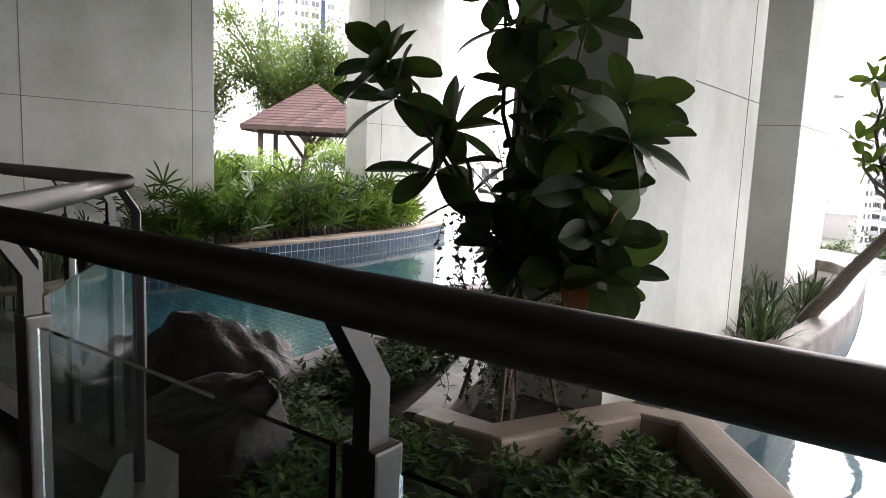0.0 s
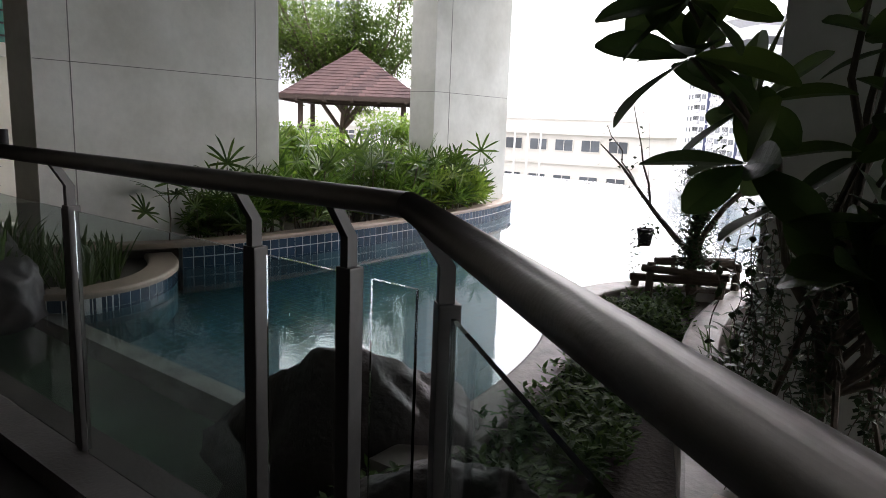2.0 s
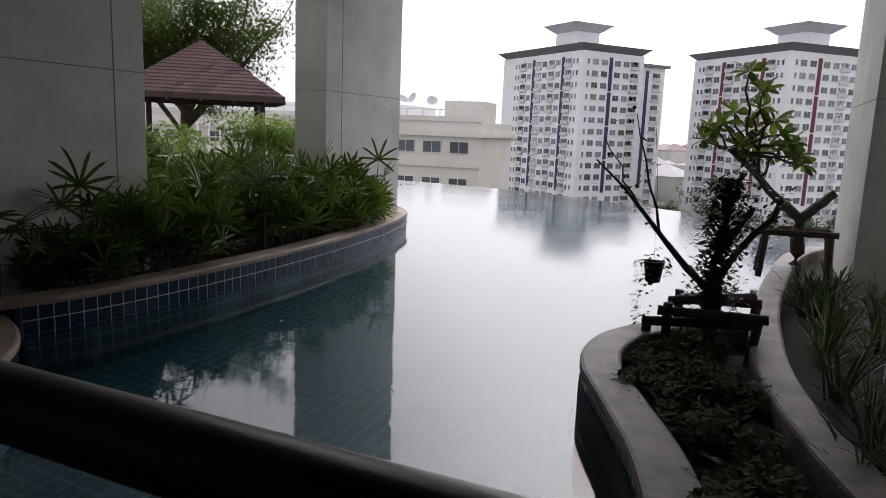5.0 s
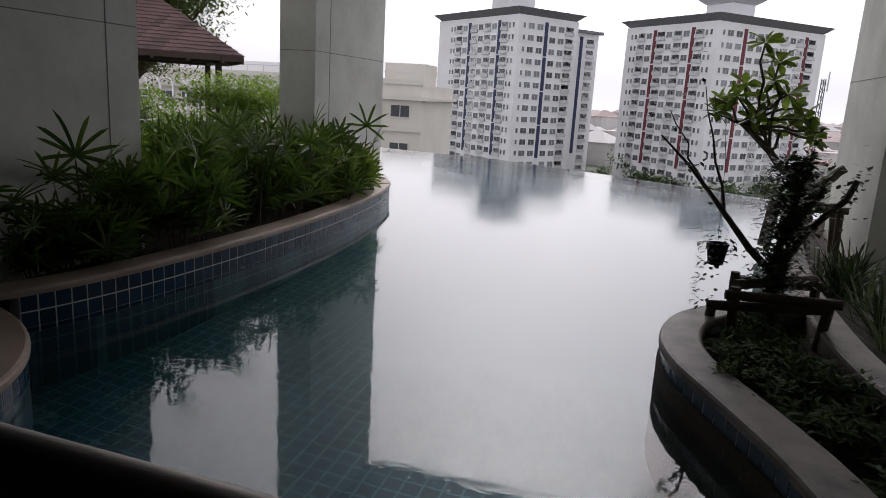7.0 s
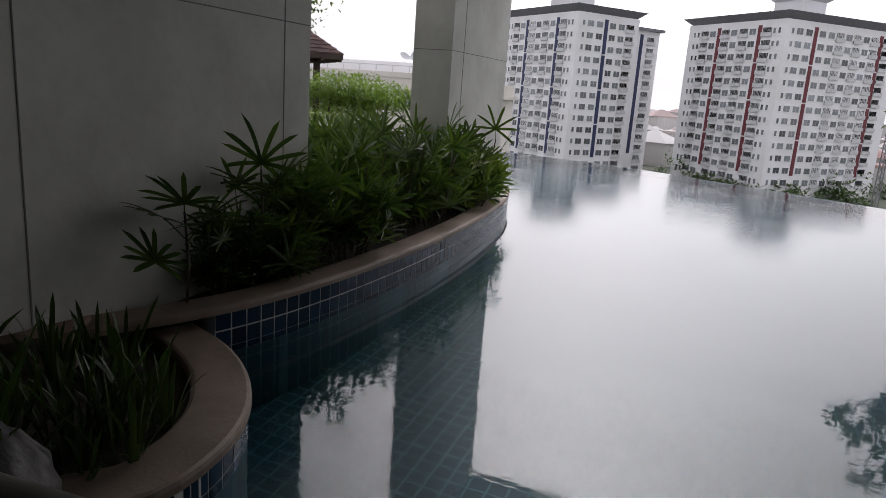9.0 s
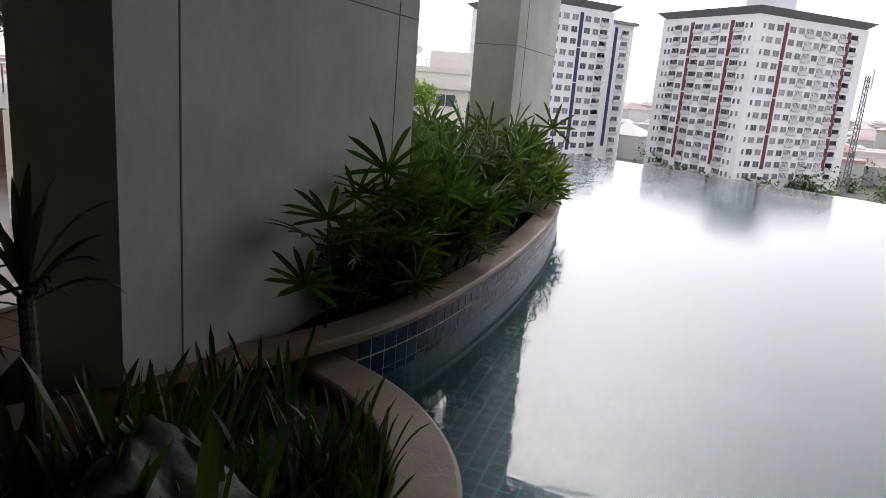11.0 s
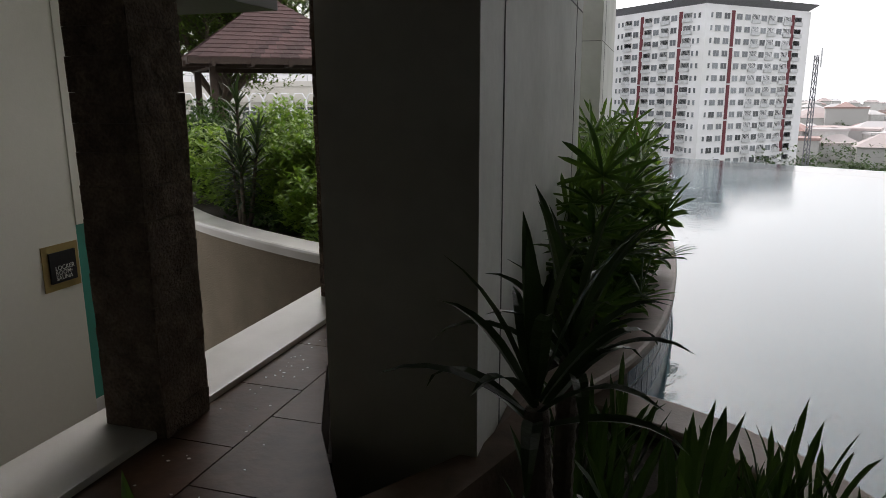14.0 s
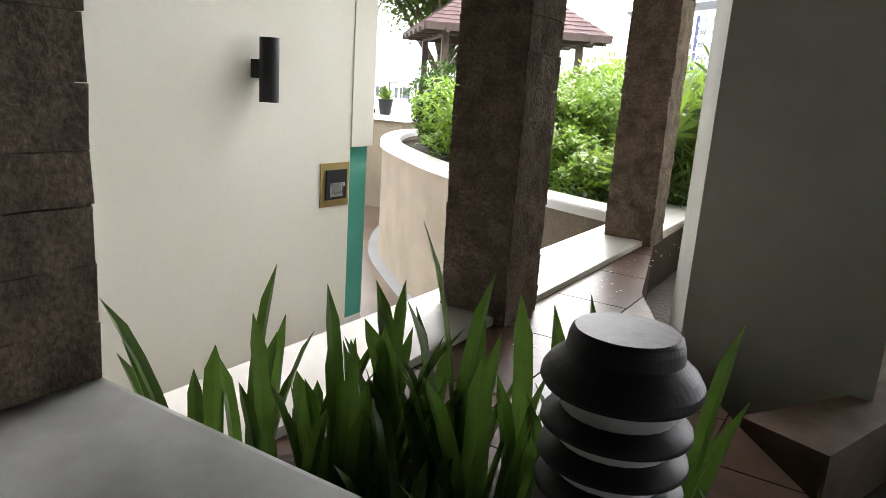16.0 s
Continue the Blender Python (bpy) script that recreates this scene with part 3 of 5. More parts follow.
pp = thing("potted_plant", pose(-17.75, 12.5, 0.15), "broad-leaved plant in a dark pot on the planter block", "potted plant")
part("pot", lathe(bmesh.new(), [(0.11, 0.0), (0.15, 0.28), (0.16, 0.28), (0.16, 0.31), (0.14, 0.31), (0.13, 0.26), (0.001, 0.26)], 16), BLACK, pp)
bl = bmesh.new()
for k in range(11):
    leaf(bl, (0, 0, 0.26), k * 2.4, 0.35 + 0.09 * k, 0.36 + 0.02 * (k % 4), 0.12, 0.9, "lance", 0.25, 6)
part("foliage", bl, LEAF_GARDEN, pp, "broad light green leaves")
lounger = thing("sun_lounger", pose(-21.3, 16.2, -0.18, 0, 0, 130), "sun lounger with a raised tan back on the deck", "sun lounger")
part("frame", boxed(-0.95, -0.32, 0.26, 0.5, 0.32, 0.31, 0.005), LAMP_WHITE, lounger)
bm = boxed(0.0, -0.30, 0.0, 0.75, 0.30, 0.04, 0.005)
bm.transform(Matrix.Translation((0.45, 0, 0.30)) @ Matrix.Rotation(radians(-52), 4, "Y"))
part("backrest", bm, PEBBLE, lounger, "raised tan sling back")
for x, y in ((-0.85, -0.28), (-0.85, 0.28), (0.35, -0.28), (0.35, 0.28)):
    part("leg", boxed(x - 0.02, y - 0.02, 0.0, x + 0.02, y + 0.02, 0.27), BLACK, lounger)
part("wheel", tube(bmesh.new(), [(0.55, -0.33, 0.1), (0.55, -0.29, 0.1)], 0.1, 18), BLACK, lounger)
deck_rail = thing("deck_railing", pose(0, 0, -0.18), "slim white railing along the sun deck's edge", "railing")
part("top_rail", tube(bmesh.new(), [(-17.2, 20.5, 1.0), (-30, 19.0, 1.0)], 0.03, 8), LAMP_WHITE, deck_rail)
for k in range(14):
    q = Vector((-17.2, 20.5)).lerp(Vector((-30, 19.0)), k / 13)
    part("post", boxed(q.x - 0.02, q.y - 0.02, 0, q.x + 0.02, q.y + 0.02, 1.0), DARK_STEEL, deck_rail)

# louvred window high on the locker room wall
lw = thing("louvre_window", pose(-12.585, 4.1, 2.15), "teal louvre window with dark horizontal bars", "window", kind="structure")
part("pane", boxed(0.0, -0.75, 0.08, 0.02, 0.45, 1.3), TEAL_GLASS, lw)
part("sill", boxed(0.0, -0.8, -0.12, 0.10, 0.5, 0.06, 0.005), CONCRETE, lw, "grey concrete sill band")
for k in range(7):
    part("bar", boxed(0.02, -0.75, 0.16 + 0.17 * k, 0.05, 0.45, 0.185 + 0.17 * k), BLACK, lw)

# ---- raised planters with coping and blue tiles ----
tile_meshes = {}


def tile_mesh(w, h):
    key = (round(w, 3), round(h, 3))
    if key not in tile_meshes:
        tile_meshes[key] = mesh_of(boxed(-w / 2, -0.001, -h / 2, w / 2, 0.004, h / 2), BLUE_TILE)
    return tile_meshes[key]


def tiled_wall(name, line, face_at, out, top, rows, pitch, label):
    """A pool wall faced with square glazed tiles, each its own piece. Its face lies face_at to the left of the line and looks left (out 1) or right (-1)."""
    back = face_at - out * 0.18
    low = top - pitch * rows
    root = setting(name, sweep(bmesh.new(), line, [(back, low), (back, top), (face_at, top), (face_at, low)]), TILE_GROUT, label, "pool wall")
    part("footing", sweep(bmesh.new(), line, [(back, -1.5), (back, low), (face_at, low), (face_at, -1.5)]), POOL_TILE, root, "dark teal tiled footing under water")
    o = face_at + out * 0.002
    face = [Vector((p.x + side(line, k).x * o, p.y + side(line, k).y * o)) for k, p in enumerate(line)]
    pts = even(face, pitch)
    me = tile_mesh(pitch - 0.012, pitch - 0.012)
    for a, b in zip(pts, pts[1:]):
        d = b - a
        ang = math.degrees(math.atan2(d.y, d.x)) + (180 if out > 0 else 0)
        for r in range(rows):
            t = new("tile", me)
            t.parent = root
            t.matrix_basis = pose((a.x + b.x) / 2, (a.y + b.y) / 2, top - pitch * (r + 0.5), 0, 0, ang)
    return root


rim = spline([(-8.92, 3.35), (-8.62, 3.95), (-8.40, 4.45), (-8.26, 5.0), (-8.17, 5.8), (-8.13, 7.0), (-8.18, 8.4), (-8.31, 9.7), (-8.50, 10.8), (-8.86, 11.9), (-9.5, 12.6), (-10.5, 12.9)], 0.12)
setting("palm_planter_coping", sweep(bmesh.new(), rim, coping_profile(0.0, 0.26, COPE_Z, 0.055)), COPING, "rounded sandstone coping on the palm planter", "coping")
setting("palm_planter_bed", prism(bmesh.new(), [(p.x - 0.2, p.y) for p in rim] + [(-9.54, 12.4), (-9.54, 3.25), (-8.95, 3.2)], -1.5, BED_Z), SOIL, "dark soil of the palm planter", "planting bed")

pl_small = spline([(-8.55, 4.42), (-8.15, 4.25), (-7.80, 4.00), (-7.52, 3.66), (-7.37, 3.28), (-7.36, 2.90), (-7.55, 2.62)], 0.1)
SMALL_Z = -0.18
setting("small_planter_coping", sweep(bmesh.new(), pl_small, coping_profile(-0.30, 0.0, SMALL_Z, 0.055)), COPING, "rounded sandstone coping on the small planter", "coping")
setting("small_planter_bed", prism(bmesh.new(), [(p.x - 0.12, p.y - 0.1) for p in pl_small] + [(-7.5, 1.54), (-9.0, 1.54), (-9.0, 2.5), (-9.1, 2.8), (-8.9, 3.2)], -1.5, -0.24), SOIL, "dark soil of the small corner planter", "planting bed")
setting("planter_corner_ledge", prism(bmesh.new(), [(-9.21, 2.83), (-8.98, 2.74), (-8.66, 3.62), (-8.80, 3.86), (-8.90, 3.30)], -1.0, -0.02), material("brown_ledge_stone", (0.29, 0.205, 0.155), 0.6, spread=0.2, grain=16, stain=4, stain_amount=0.35, bump=0.25, bump_scale=35, spec=0.3), "brown stone ledge at the pier's foot", "ledge")

pen = spline([(-3.42, 2.25), (-3.45, 2.95), (-3.55, 3.55), (-3.72, 4.15), (-3.98, 4.75), (-4.20, 5.25), (-4.28, 5.72), (-4.20, 6.20), (-3.95, 6.62), (-3.62, 6.92), (-3.24, 7.10)], 0.1)
setting("peninsula_coping", sweep(bmesh.new(), pen, coping_profile(-0.27, 0.0, COPE_Z, 0.06)), GREY_COPING, "weathered grey coping curving round the shrub bed", "coping")
mid = spline([(-2.17, 2.80), (-2.34, 3.30), (-2.58, 3.92), (-2.88, 4.85), (-3.05, 5.65), (-3.11, 6.6), (-3.09, 8.0), (-2.90, 10.0), (-2.72, 11.2), (-2.3, 12.2), (-1.6, 12.4), (-1.15, 11.6), (-1.0, 10.0), (-0.93, 8.5), (-0.93, 7.5), (-0.99, 6.5), (-1.08, 5.6), (-1.18, 4.5), (-1.12, 3.80)], 0.12)
setting("bed_coping", sweep(bmesh.new(), mid, coping_profile(-0.12, 0.12, COPE_Z, 0.3)), GREY_COPING, "weathered coping between the shrub bed and the tree bed", "coping")
front = [Vector(p) for p in ((-2.20, 2.86), (-1.76, 2.88), (-1.38, 3.70), (-1.02, 3.74), (-0.48, 3.05), (-0.36, 2.0), (-0.36, 0.75))]
setting("tree_bed_coping", sweep(bmesh.new(), front, coping_profile(-0.12, 0.11, COPE_Z + 0.003, 0.3)), COPING, "sandstone coping round the fig tree's bed", "coping")
bed = [(p.x, p.y) for p in pen] + [(p.x, p.y) for p in mid if p.y > 7.1 and p.x < -2.8] + [(-2.3, 12.1), (-1.6, 12.3), (-1.1, 11.5), (-0.98, 10.0), (-0.93, 7.5), (-1.08, 5.6), (-1.15, 4.2), (-1.02, 3.74), (-0.48, 3.05), (-0.36, 2.0), (-0.36, 0.62), (-1.25, 0.62), (-2.3, 1.48), (-3.4, 1.48)]
setting("shrub_bed", prism(bmesh.new(), bed, -1.5, -0.22), SOIL, "dark soil of the shrub and tree bed", "planting bed")

# ---- railing ----
railing = thing("glass_railing", pose(0, 0, 0.085), "glass railing with a round brushed steel handrail", "railing")
RAIL_Z, RAIL_R = 1.081, 0.0275
rail_pts = [Vector((4.5, 0.470, RAIL_Z)), Vector((-1.369, 0.470, RAIL_Z)), Vector((-2.428, 1.327, RAIL_Z)), Vector((-5.45, 1.339, RAIL_Z)), Vector((-7.35, 1.222, RAIL_Z - 0.035))]
bm = bmesh.new()
for a, b in zip(rail_pts, rail_pts[1:]):
    tube(bm, [a, a.lerp(b, 0.5), b], RAIL_R, 48)
for p in rail_pts[1:4]:
    bmesh.ops.create_uvsphere(bm, u_segments=20, v_segments=12, radius=RAIL_R, matrix=Matrix.Translation(p))
part("handrail", bm, STEEL, railing, "round brushed steel handrail", True)


def rail_post(p, inward):
    """A flat steel post with a cranked arm to the rail and a glass clamp."""
    n = Vector(inward).normalized()
    s = Vector((-n.y, n.x))
    bm = bmesh.new()
    prof = [(0.05, 0.0), (0.05, 0.985), (0.005, 1.055)]
    rings = []
    for o, z in prof:
        c = Vector((p[0], p[1])) - n * o
        w, t = 0.012, 0.015
        rings.append([bm.verts.new((c.x + s.x * a * w + n.x * b * t, c.y + s.y * a * w + n.y * b * t, z)) for a, b in ((-1, -1), (1, -1), (1, 1), (-1, 1))])
    for a, b in zip(rings, rings[1:]):
        for i in range(4):
            j = (i + 1) % 4
            bm.faces.new((a[i], a[j], b[j], b[i]))
    bm.faces.new(rings[0])
    bm.faces.new(rings[-1])
    bmesh.ops.recalc_face_normals(bm, faces=bm.faces)
    post = part("post", bm, DARK_STEEL, railing, "cranked flat steel post")
    bm = boxed(-0.024, -0.026, 0.0, 0.024, 0.018, 0.915, 0.004)
    bm.transform(Matrix.Translation((p[0] - n.x * 0.05, p[1] - n.y * 0.05, 0)) @ Matrix.Rotation(math.atan2(n.y, n.x) - math.pi / 2, 4, "Z"))
    part("clamp", bm, DARK_STEEL, post, "steel glass clamp")


def rail_glass(a, b):
    a, b = Vector(a), Vector(b)
    d = (b - a).normalized()
    n = Vector((-d.y, d.x)) * 0.005
    bm = bmesh.new()
    prism(bm, [(a + n).to_tuple(), (b + n).to_tuple(), (b - n).to_tuple(), (a - n).to_tuple()], 0.0, 0.90)
    g = part("pane", bm, GLASS, railing, "clear glass panel")
    g.visible_shadow = False


for x in (-1.28, -0.47, 0.75, 2.05):
    rail_post((x, 0.475), (0, -1))
for x, y in ((-2.65, 1.329), (-3.00, 1.331), (-4.05, 1.335), (-5.30, 1.339), (-6.55, 1.271)):
    rail_post((x, y), (0, -1))
rail_post((-1.47, 0.556), (-0.627, -0.779))
rail_post((-2.328, 1.247), (-0.627, -0.779))
for a, b in (((2.00, 0.52), (0.80, 0.52)), ((0.70, 0.52), (-0.42, 0.52)), ((-0.52, 0.52), (-1.23, 0.52)), ((-1.50, 0.65), (-2.25, 1.25)), ((-2.44, 1.375), (-2.57, 1.375)), ((-2.67, 1.377), (-2.94, 1.378)), ((-3.04, 1.379), (-4.00, 1.381)), ((-4.10, 1.381), (-5.25, 1.385)), ((-5.48, 1.385), (-6.50, 1.322))):
    rail_glass(a, b)

# ---- wall lamp, sign, bollard ----
lamp = thing("wall_lamp", pose(-12.59, 4.20, 0.63), "black cylinder wall lamp on the cream wall", "wall lamp")
bm = tube(bmesh.new(), [(0.125, 0, 0), (0.125, 0, 0.41)], 0.064, 28)
part("cylinder", bm, BLACK, lamp, smooth=False)
part("bracket", boxed(0.0, -0.045, 0.15, 0.08, 0.045, 0.27, 0.004), BLACK, lamp)
sign = thing("door_sign", pose(-12.588, 5.016, 0.0), "dark square sign on a brass plate reading locker room and sauna", "sign")
part("plate", boxed(0.0, -0.167, -0.172, 0.008, 0.167, 0.172, 0.002), BRASS, sign, "brass backing plate")
panel = part("panel", boxed(0.010, -0.115, -0.115, 0.024, 0.125, 0.118, 0.002), BLACK, sign, "dark grey square panel")


def lettering(text, size, m, parent, mat):
    cu = bpy.data.curves.new("lettering", "FONT")
    cu.body, cu.size, cu.extrude = text, size, 0.0008
    tmp = bpy.data.objects.new("lettering_curve", cu)
    scene.collection.objects.link(tmp)
    dg = bpy.context.evaluated_depsgraph_get()
    me = bpy.data.meshes.new_from_object(tmp.evaluated_get(dg))
    me.materials.clear()
    me.materials.append(mat)
    bpy.data.objects.remove(tmp)
    bpy.data.curves.remove(cu)
    ob = new("lettering", me)
    ob.parent = parent
    ob.matrix_basis = m
    return ob


for k, line in enumerate(("LOCKER", "ROOM", "SAUNA")):
    lettering(line, 0.047, pose(0.0255, -0.075, -0.018 - 0.038 * k, 90, 0, 90), sign, LAMP_WHITE)
lettering("AND", 0.018, pose(0.0255, 0.040, -0.046, 90, 0, 90), sign, LAMP_WHITE)

bol = thing("bollard_lamp", pose(-9.22, 1.64, 0.02), "black louvred garden bollard lamp among strap leaves", "bollard lamp")
part("stem", tube(bmesh.new(), [(0, 0, -0.25), (0, 0, 0.26)], 0.062, 24), BLACK, bol)
part("cap", lathe(bmesh.new(), [(0.060, 0.456), (0.090, 0.464), (0.0945, 0.471), (0.0935, 0.480), (0.086, 0.492), (0.072, 0.504), (0.0685, 0.508), (0.0665, 0.523), (0.064, 0.531), (0.060, 0.535), (0.0005, 0.537)], 56), BLACK, bol, "domed black cap")
for k in range(5):
    z = 0.434 - 0.040 * k
    part("louvre", lathe(bmesh.new(), [(0.060, z + 0.004), (0.068, z + 0.003), (0.088, z - 0.010), (0.090, z - 0.017), (0.086, z - 0.019), (0.060, z - 0.012)], 32), BLACK, bol, "black louvre ring", True)
part("diffuser", tube(bmesh.new(), [(0, 0, 0.20), (0, 0, 0.455)], 0.068, 24), LAMP_WHITE, bol, "white diffuser tube", True)

# ---- boulders ----


def boulder(name, x, y, z, size, seed, mat, label, turn=0):
    ob = tagged(part(name, rough_rock(bmesh.new(), size, seed, 5), mat, smooth=True), label, "rock")
    ob.matrix_basis = pose(x, y, z, 0, 0, turn)
    return ob


boulder("boulder", -3.86, 2.70, -0.86, (1.12, 0.68, 1.15), 3, ROCK, "big dark angular boulder standing in the pond", 8)
boulder("boulder", -2.70, 1.93, -0.46, (0.56, 0.44, 0.86), 5, ROCK, "tall dark boulder between the railing and the shrub bed", 40)
boulder("boulder", -7.92, 2.36, -0.42, (0.62, 0.50, 0.98), 8, PALE_ROCK, "grey streaked boulder in the corner planter", 10)
boulder("boulder", -8.32, 2.62, -0.42, (0.34, 0.30, 0.56), 9, PALE_ROCK, "low grey boulder in the corner planter", 60)

# ---- pavilion ----
pav = thing("garden_pavilion", pose(-16.84, 15.41, 0.0, 0, 0, 42), "timber garden pavilion with a red-brown shingle hip roof", "pavilion")
HALF, EAVE, TOP = 1.95, 1.98, 3.42
bm = bmesh.new()
apex = bm.verts.new((0, 0, TOP - 0.03))
ring = [bm.verts.new((a * HALF, b * HALF, EAVE + 0.02)) for a, b in ((-1, -1), (1, -1), (1, 1), (-1, 1))]
for i in range(4):
    bm.faces.new((ring[i], ring[(i + 1) % 4], apex))
bm.faces.new(ring[::-1])
roof = part("roof", bm, DARK_WOOD, pav, "dark timber roof deck")
slope = math.atan2(TOP - EAVE, HALF)
NROW = 16
for f in range(4):
    for r in range(NROW):
        t0, t1 = r / NROW, (r + 1.12) / NROW
        w0, w1 = HALF * 1.01 * (1 - t0), HALF * 1.01 * max(0, 1 - t1)
        bm = bmesh.new()
        y0, y1 = -HALF * 1.01 * (1 - t0), -HALF * 1.01 * (1 - t1)
        z0, z1 = EAVE + 0.055 + (TOP - EAVE) * t0, EAVE + 0.03 + (TOP - EAVE) * min(t1, 1)
        n = max(1, int(2 * w0 / 0.19))
        for k in range(n):
            a0, a1 = 2 * k / n - 1 + 0.004, 2 * (k + 1) / n - 1 - 0.004
            drop = 0.012 * ((k * 7 + r * 5 + f * 3) % 4) / 3
            lo = [bm.verts.new(v) for v in ((a0 * w0, y0 - drop, z0 - drop), (a1 * w0, y0 - drop, z0 - drop), (a1 * w1, y1, z1), (a0 * w1, y1, z1))]
            dn = [bm.verts.new((v.co.x, v.co.y, v.co.z - 0.03)) for v in lo[:2]]
            bm.faces.new(lo)
            bm.faces.new((dn[0], dn[1], lo[1], lo[0]))
        bm.transform(Matrix.Rotation(f * math.pi / 2, 4, "Z"))
        part("shingle_course", bm, SHINGLE, roof)
for a, b in ((-1, -1), (1, -1), (1, 1), (-1, 1)):
    part("post", boxed(a * 1.45 - 0.07, b * 1.45 - 0.07, -0.6, a * 1.45 + 0.07, b * 1.45 + 0.07, EAVE, 0.01), DARK_WOOD, pav)
for f in range(4):
    bm = boxed(-HALF, -HALF - 0.02, EAVE - 0.10, HALF, -HALF + 0.03, EAVE + 0.03)
    bm.transform(Matrix.Rotation(f * math.pi / 2, 4, "Z"))
    part("fascia", bm, DARK_WOOD, pav)
    bm = boxed(-1.5, -1.52, EAVE - 0.16, 1.5, -1.40, EAVE)
    bm.transform(Matrix.Rotation(f * math.pi / 2, 4, "Z"))
    part("beam", bm, DARK_WOOD, pav)
    for k in range(5):
        x = -1.5 + 0.75 * k
        bm = boxed(x - 0.035, -HALF - 0.07, EAVE - 0.14, x + 0.035, -1.4, EAVE - 0.03)
        bm.transform(Matrix.Rotation(f * math.pi / 2, 4, "Z"))
        part("rafter_tail", bm, DARK_WOOD, pav)


# ---- plants ----
def scatter(rng, n, x0, y0, x1, y1):
    return [(rng.uniform(x0, x1), rng.uniform(y0, y1)) for _ in range(n)]


def fan(bm, hub, heading, lift, size, rng, fingers=8):
    """A lady palm leaf: stiff blunt fingers spread in a star from the hub."""
    f = Vector((math.cos(heading) * math.cos(lift), math.sin(heading) * math.cos(lift), math.sin(lift)))
    s = Vector((-math.sin(heading), math.cos(heading), 0))
    arc = rng.uniform(3.4, 4.6)
    for k in range(fingers):
        a = (k / (fingers - 1) - 0.5) * arc + rng.uniform(-0.06, 0.06)
        v = f * math.cos(a) + s * math.sin(a)
        h = math.atan2(v.y, v.x)
        l = math.asin(max(-0.97, min(0.97, v.z)))
        leaf(bm, hub, h, l + rng.uniform(-0.05, 0.1), size * rng.uniform(0.88, 1.06) * (1 - 0.08 * abs(a)), 0.033 * rng.uniform(0.85, 1.15), rng.uniform(0.1, 0.55), "strap", 0.3, 5, f.cross(s))


def lady_palm(seed, height, stems=4, spread=0.26, mat=None):
    rng = random.Random(seed)
    root = thing("lady_palm", None, "bushy lady palm with fan leaves of narrow fingers", "palm", "lady palms in the planter")
    for i in range(stems):
        a = i * 2.4 + rng.uniform(-0.4, 0.4)
        r = spread * math.sqrt(rng.random())
        h = height * rng.uniform(0.45, 1.0)
        p0 = Vector((math.cos(a) * r * 0.5, math.sin(a) * r * 0.5, 0))
        p1 = Vector((math.cos(a) * r, math.sin(a) * r, h))
        stem = part("stem", tube(bmesh.new(), [p0, (p0 + p1) / 2, p1], [0.012, 0.011, 0.008], 6), BARK, root)
        bl = bmesh.new()
        for k in range(4):
            t = 0.25 + 0.75 * (k + rng.random()) / 4
            p = p0.lerp(p1, t)
            hd = k * 2.4 + rng.uniform(-0.4, 0.4)
            lf = rng.uniform(0.3, 0.8) if t < 0.8 else rng.uniform(0.7, 1.3)
            st = 0.15 * rng.uniform(0.7, 1.3)
            hub = p + Vector((math.cos(hd) * math.cos(lf), math.sin(hd) * math.cos(lf), math.sin(lf))) * st
            tube(bl, [p, hub], 0.004, 4)
            fan(bl, hub, hd, rng.uniform(0.2, 1.1) if t < 0.6 else rng.uniform(0.75, 1.5), rng.uniform(0.26, 0.36), rng, rng.randint(8, 10))
        part("crown", bl, mat or LEAF_PALM, stem)
    return root


def young_palm(x, y, fans):
    """A slim single palm with a few open fans: (hub x, y, z, heading, lift, size)."""
    root = thing("lady_palm", pose(x, y, BED_Z), "slim young lady palm with a few open star fans", "palm", "lady palms in the planter")
    rng = random.Random(int(y * 100))
    top = max(f[2] for f in fans) - 0.05
    stem = part("stem", tube(bmesh.new(), [(0, 0, 0), (0.02, 0.01, top * 0.5), (0, 0, top)], [0.013, 0.011, 0.007], 6), BARK, root)
    for hx, hy, hz, hd, lf, size in fans:
        bl = bmesh.new()
        tube(bl, [(0, 0, max(0.05, hz - 0.14)), (hx * 0.6, hy * 0.6, hz - 0.05), (hx, hy, hz)], 0.0045, 5)
        fan(bl, Vector((hx, hy, hz)), hd, lf + 0.35, size * 1.1, rng, 10)
        part("fan_leaf", bl, LEAF_PALM, stem)
    return root


def strap_clump(seed, height, n=16, mat=None, name="strap_leaf_plant", label="clump of upright green strap leaves", group="strap-leaved plants", width=0.035, lean=0.5, droop=0.9):
    rng = random.Random(seed)
    root = thing(name, None, label, "plant", group)
    for i in range(n):
        a = rng.uniform(0, 6.28)
        r = rng.uniform(0.0, 0.09)
        bm = bmesh.new()
        leaf(bm, (math.cos(a) * r, math.sin(a) * r, -0.02), a + rng.uniform(-0.5, 0.5), rng.uniform(1.5 - lean, 1.54), height * rng.uniform(0.55, 1.05), width * rng.uniform(0.8, 1.2), rng.uniform(0.02, droop), "strap", 0.35, 7)
        part("leaf_blade", bm, mat or LEAF_STRAP, root)
    return root


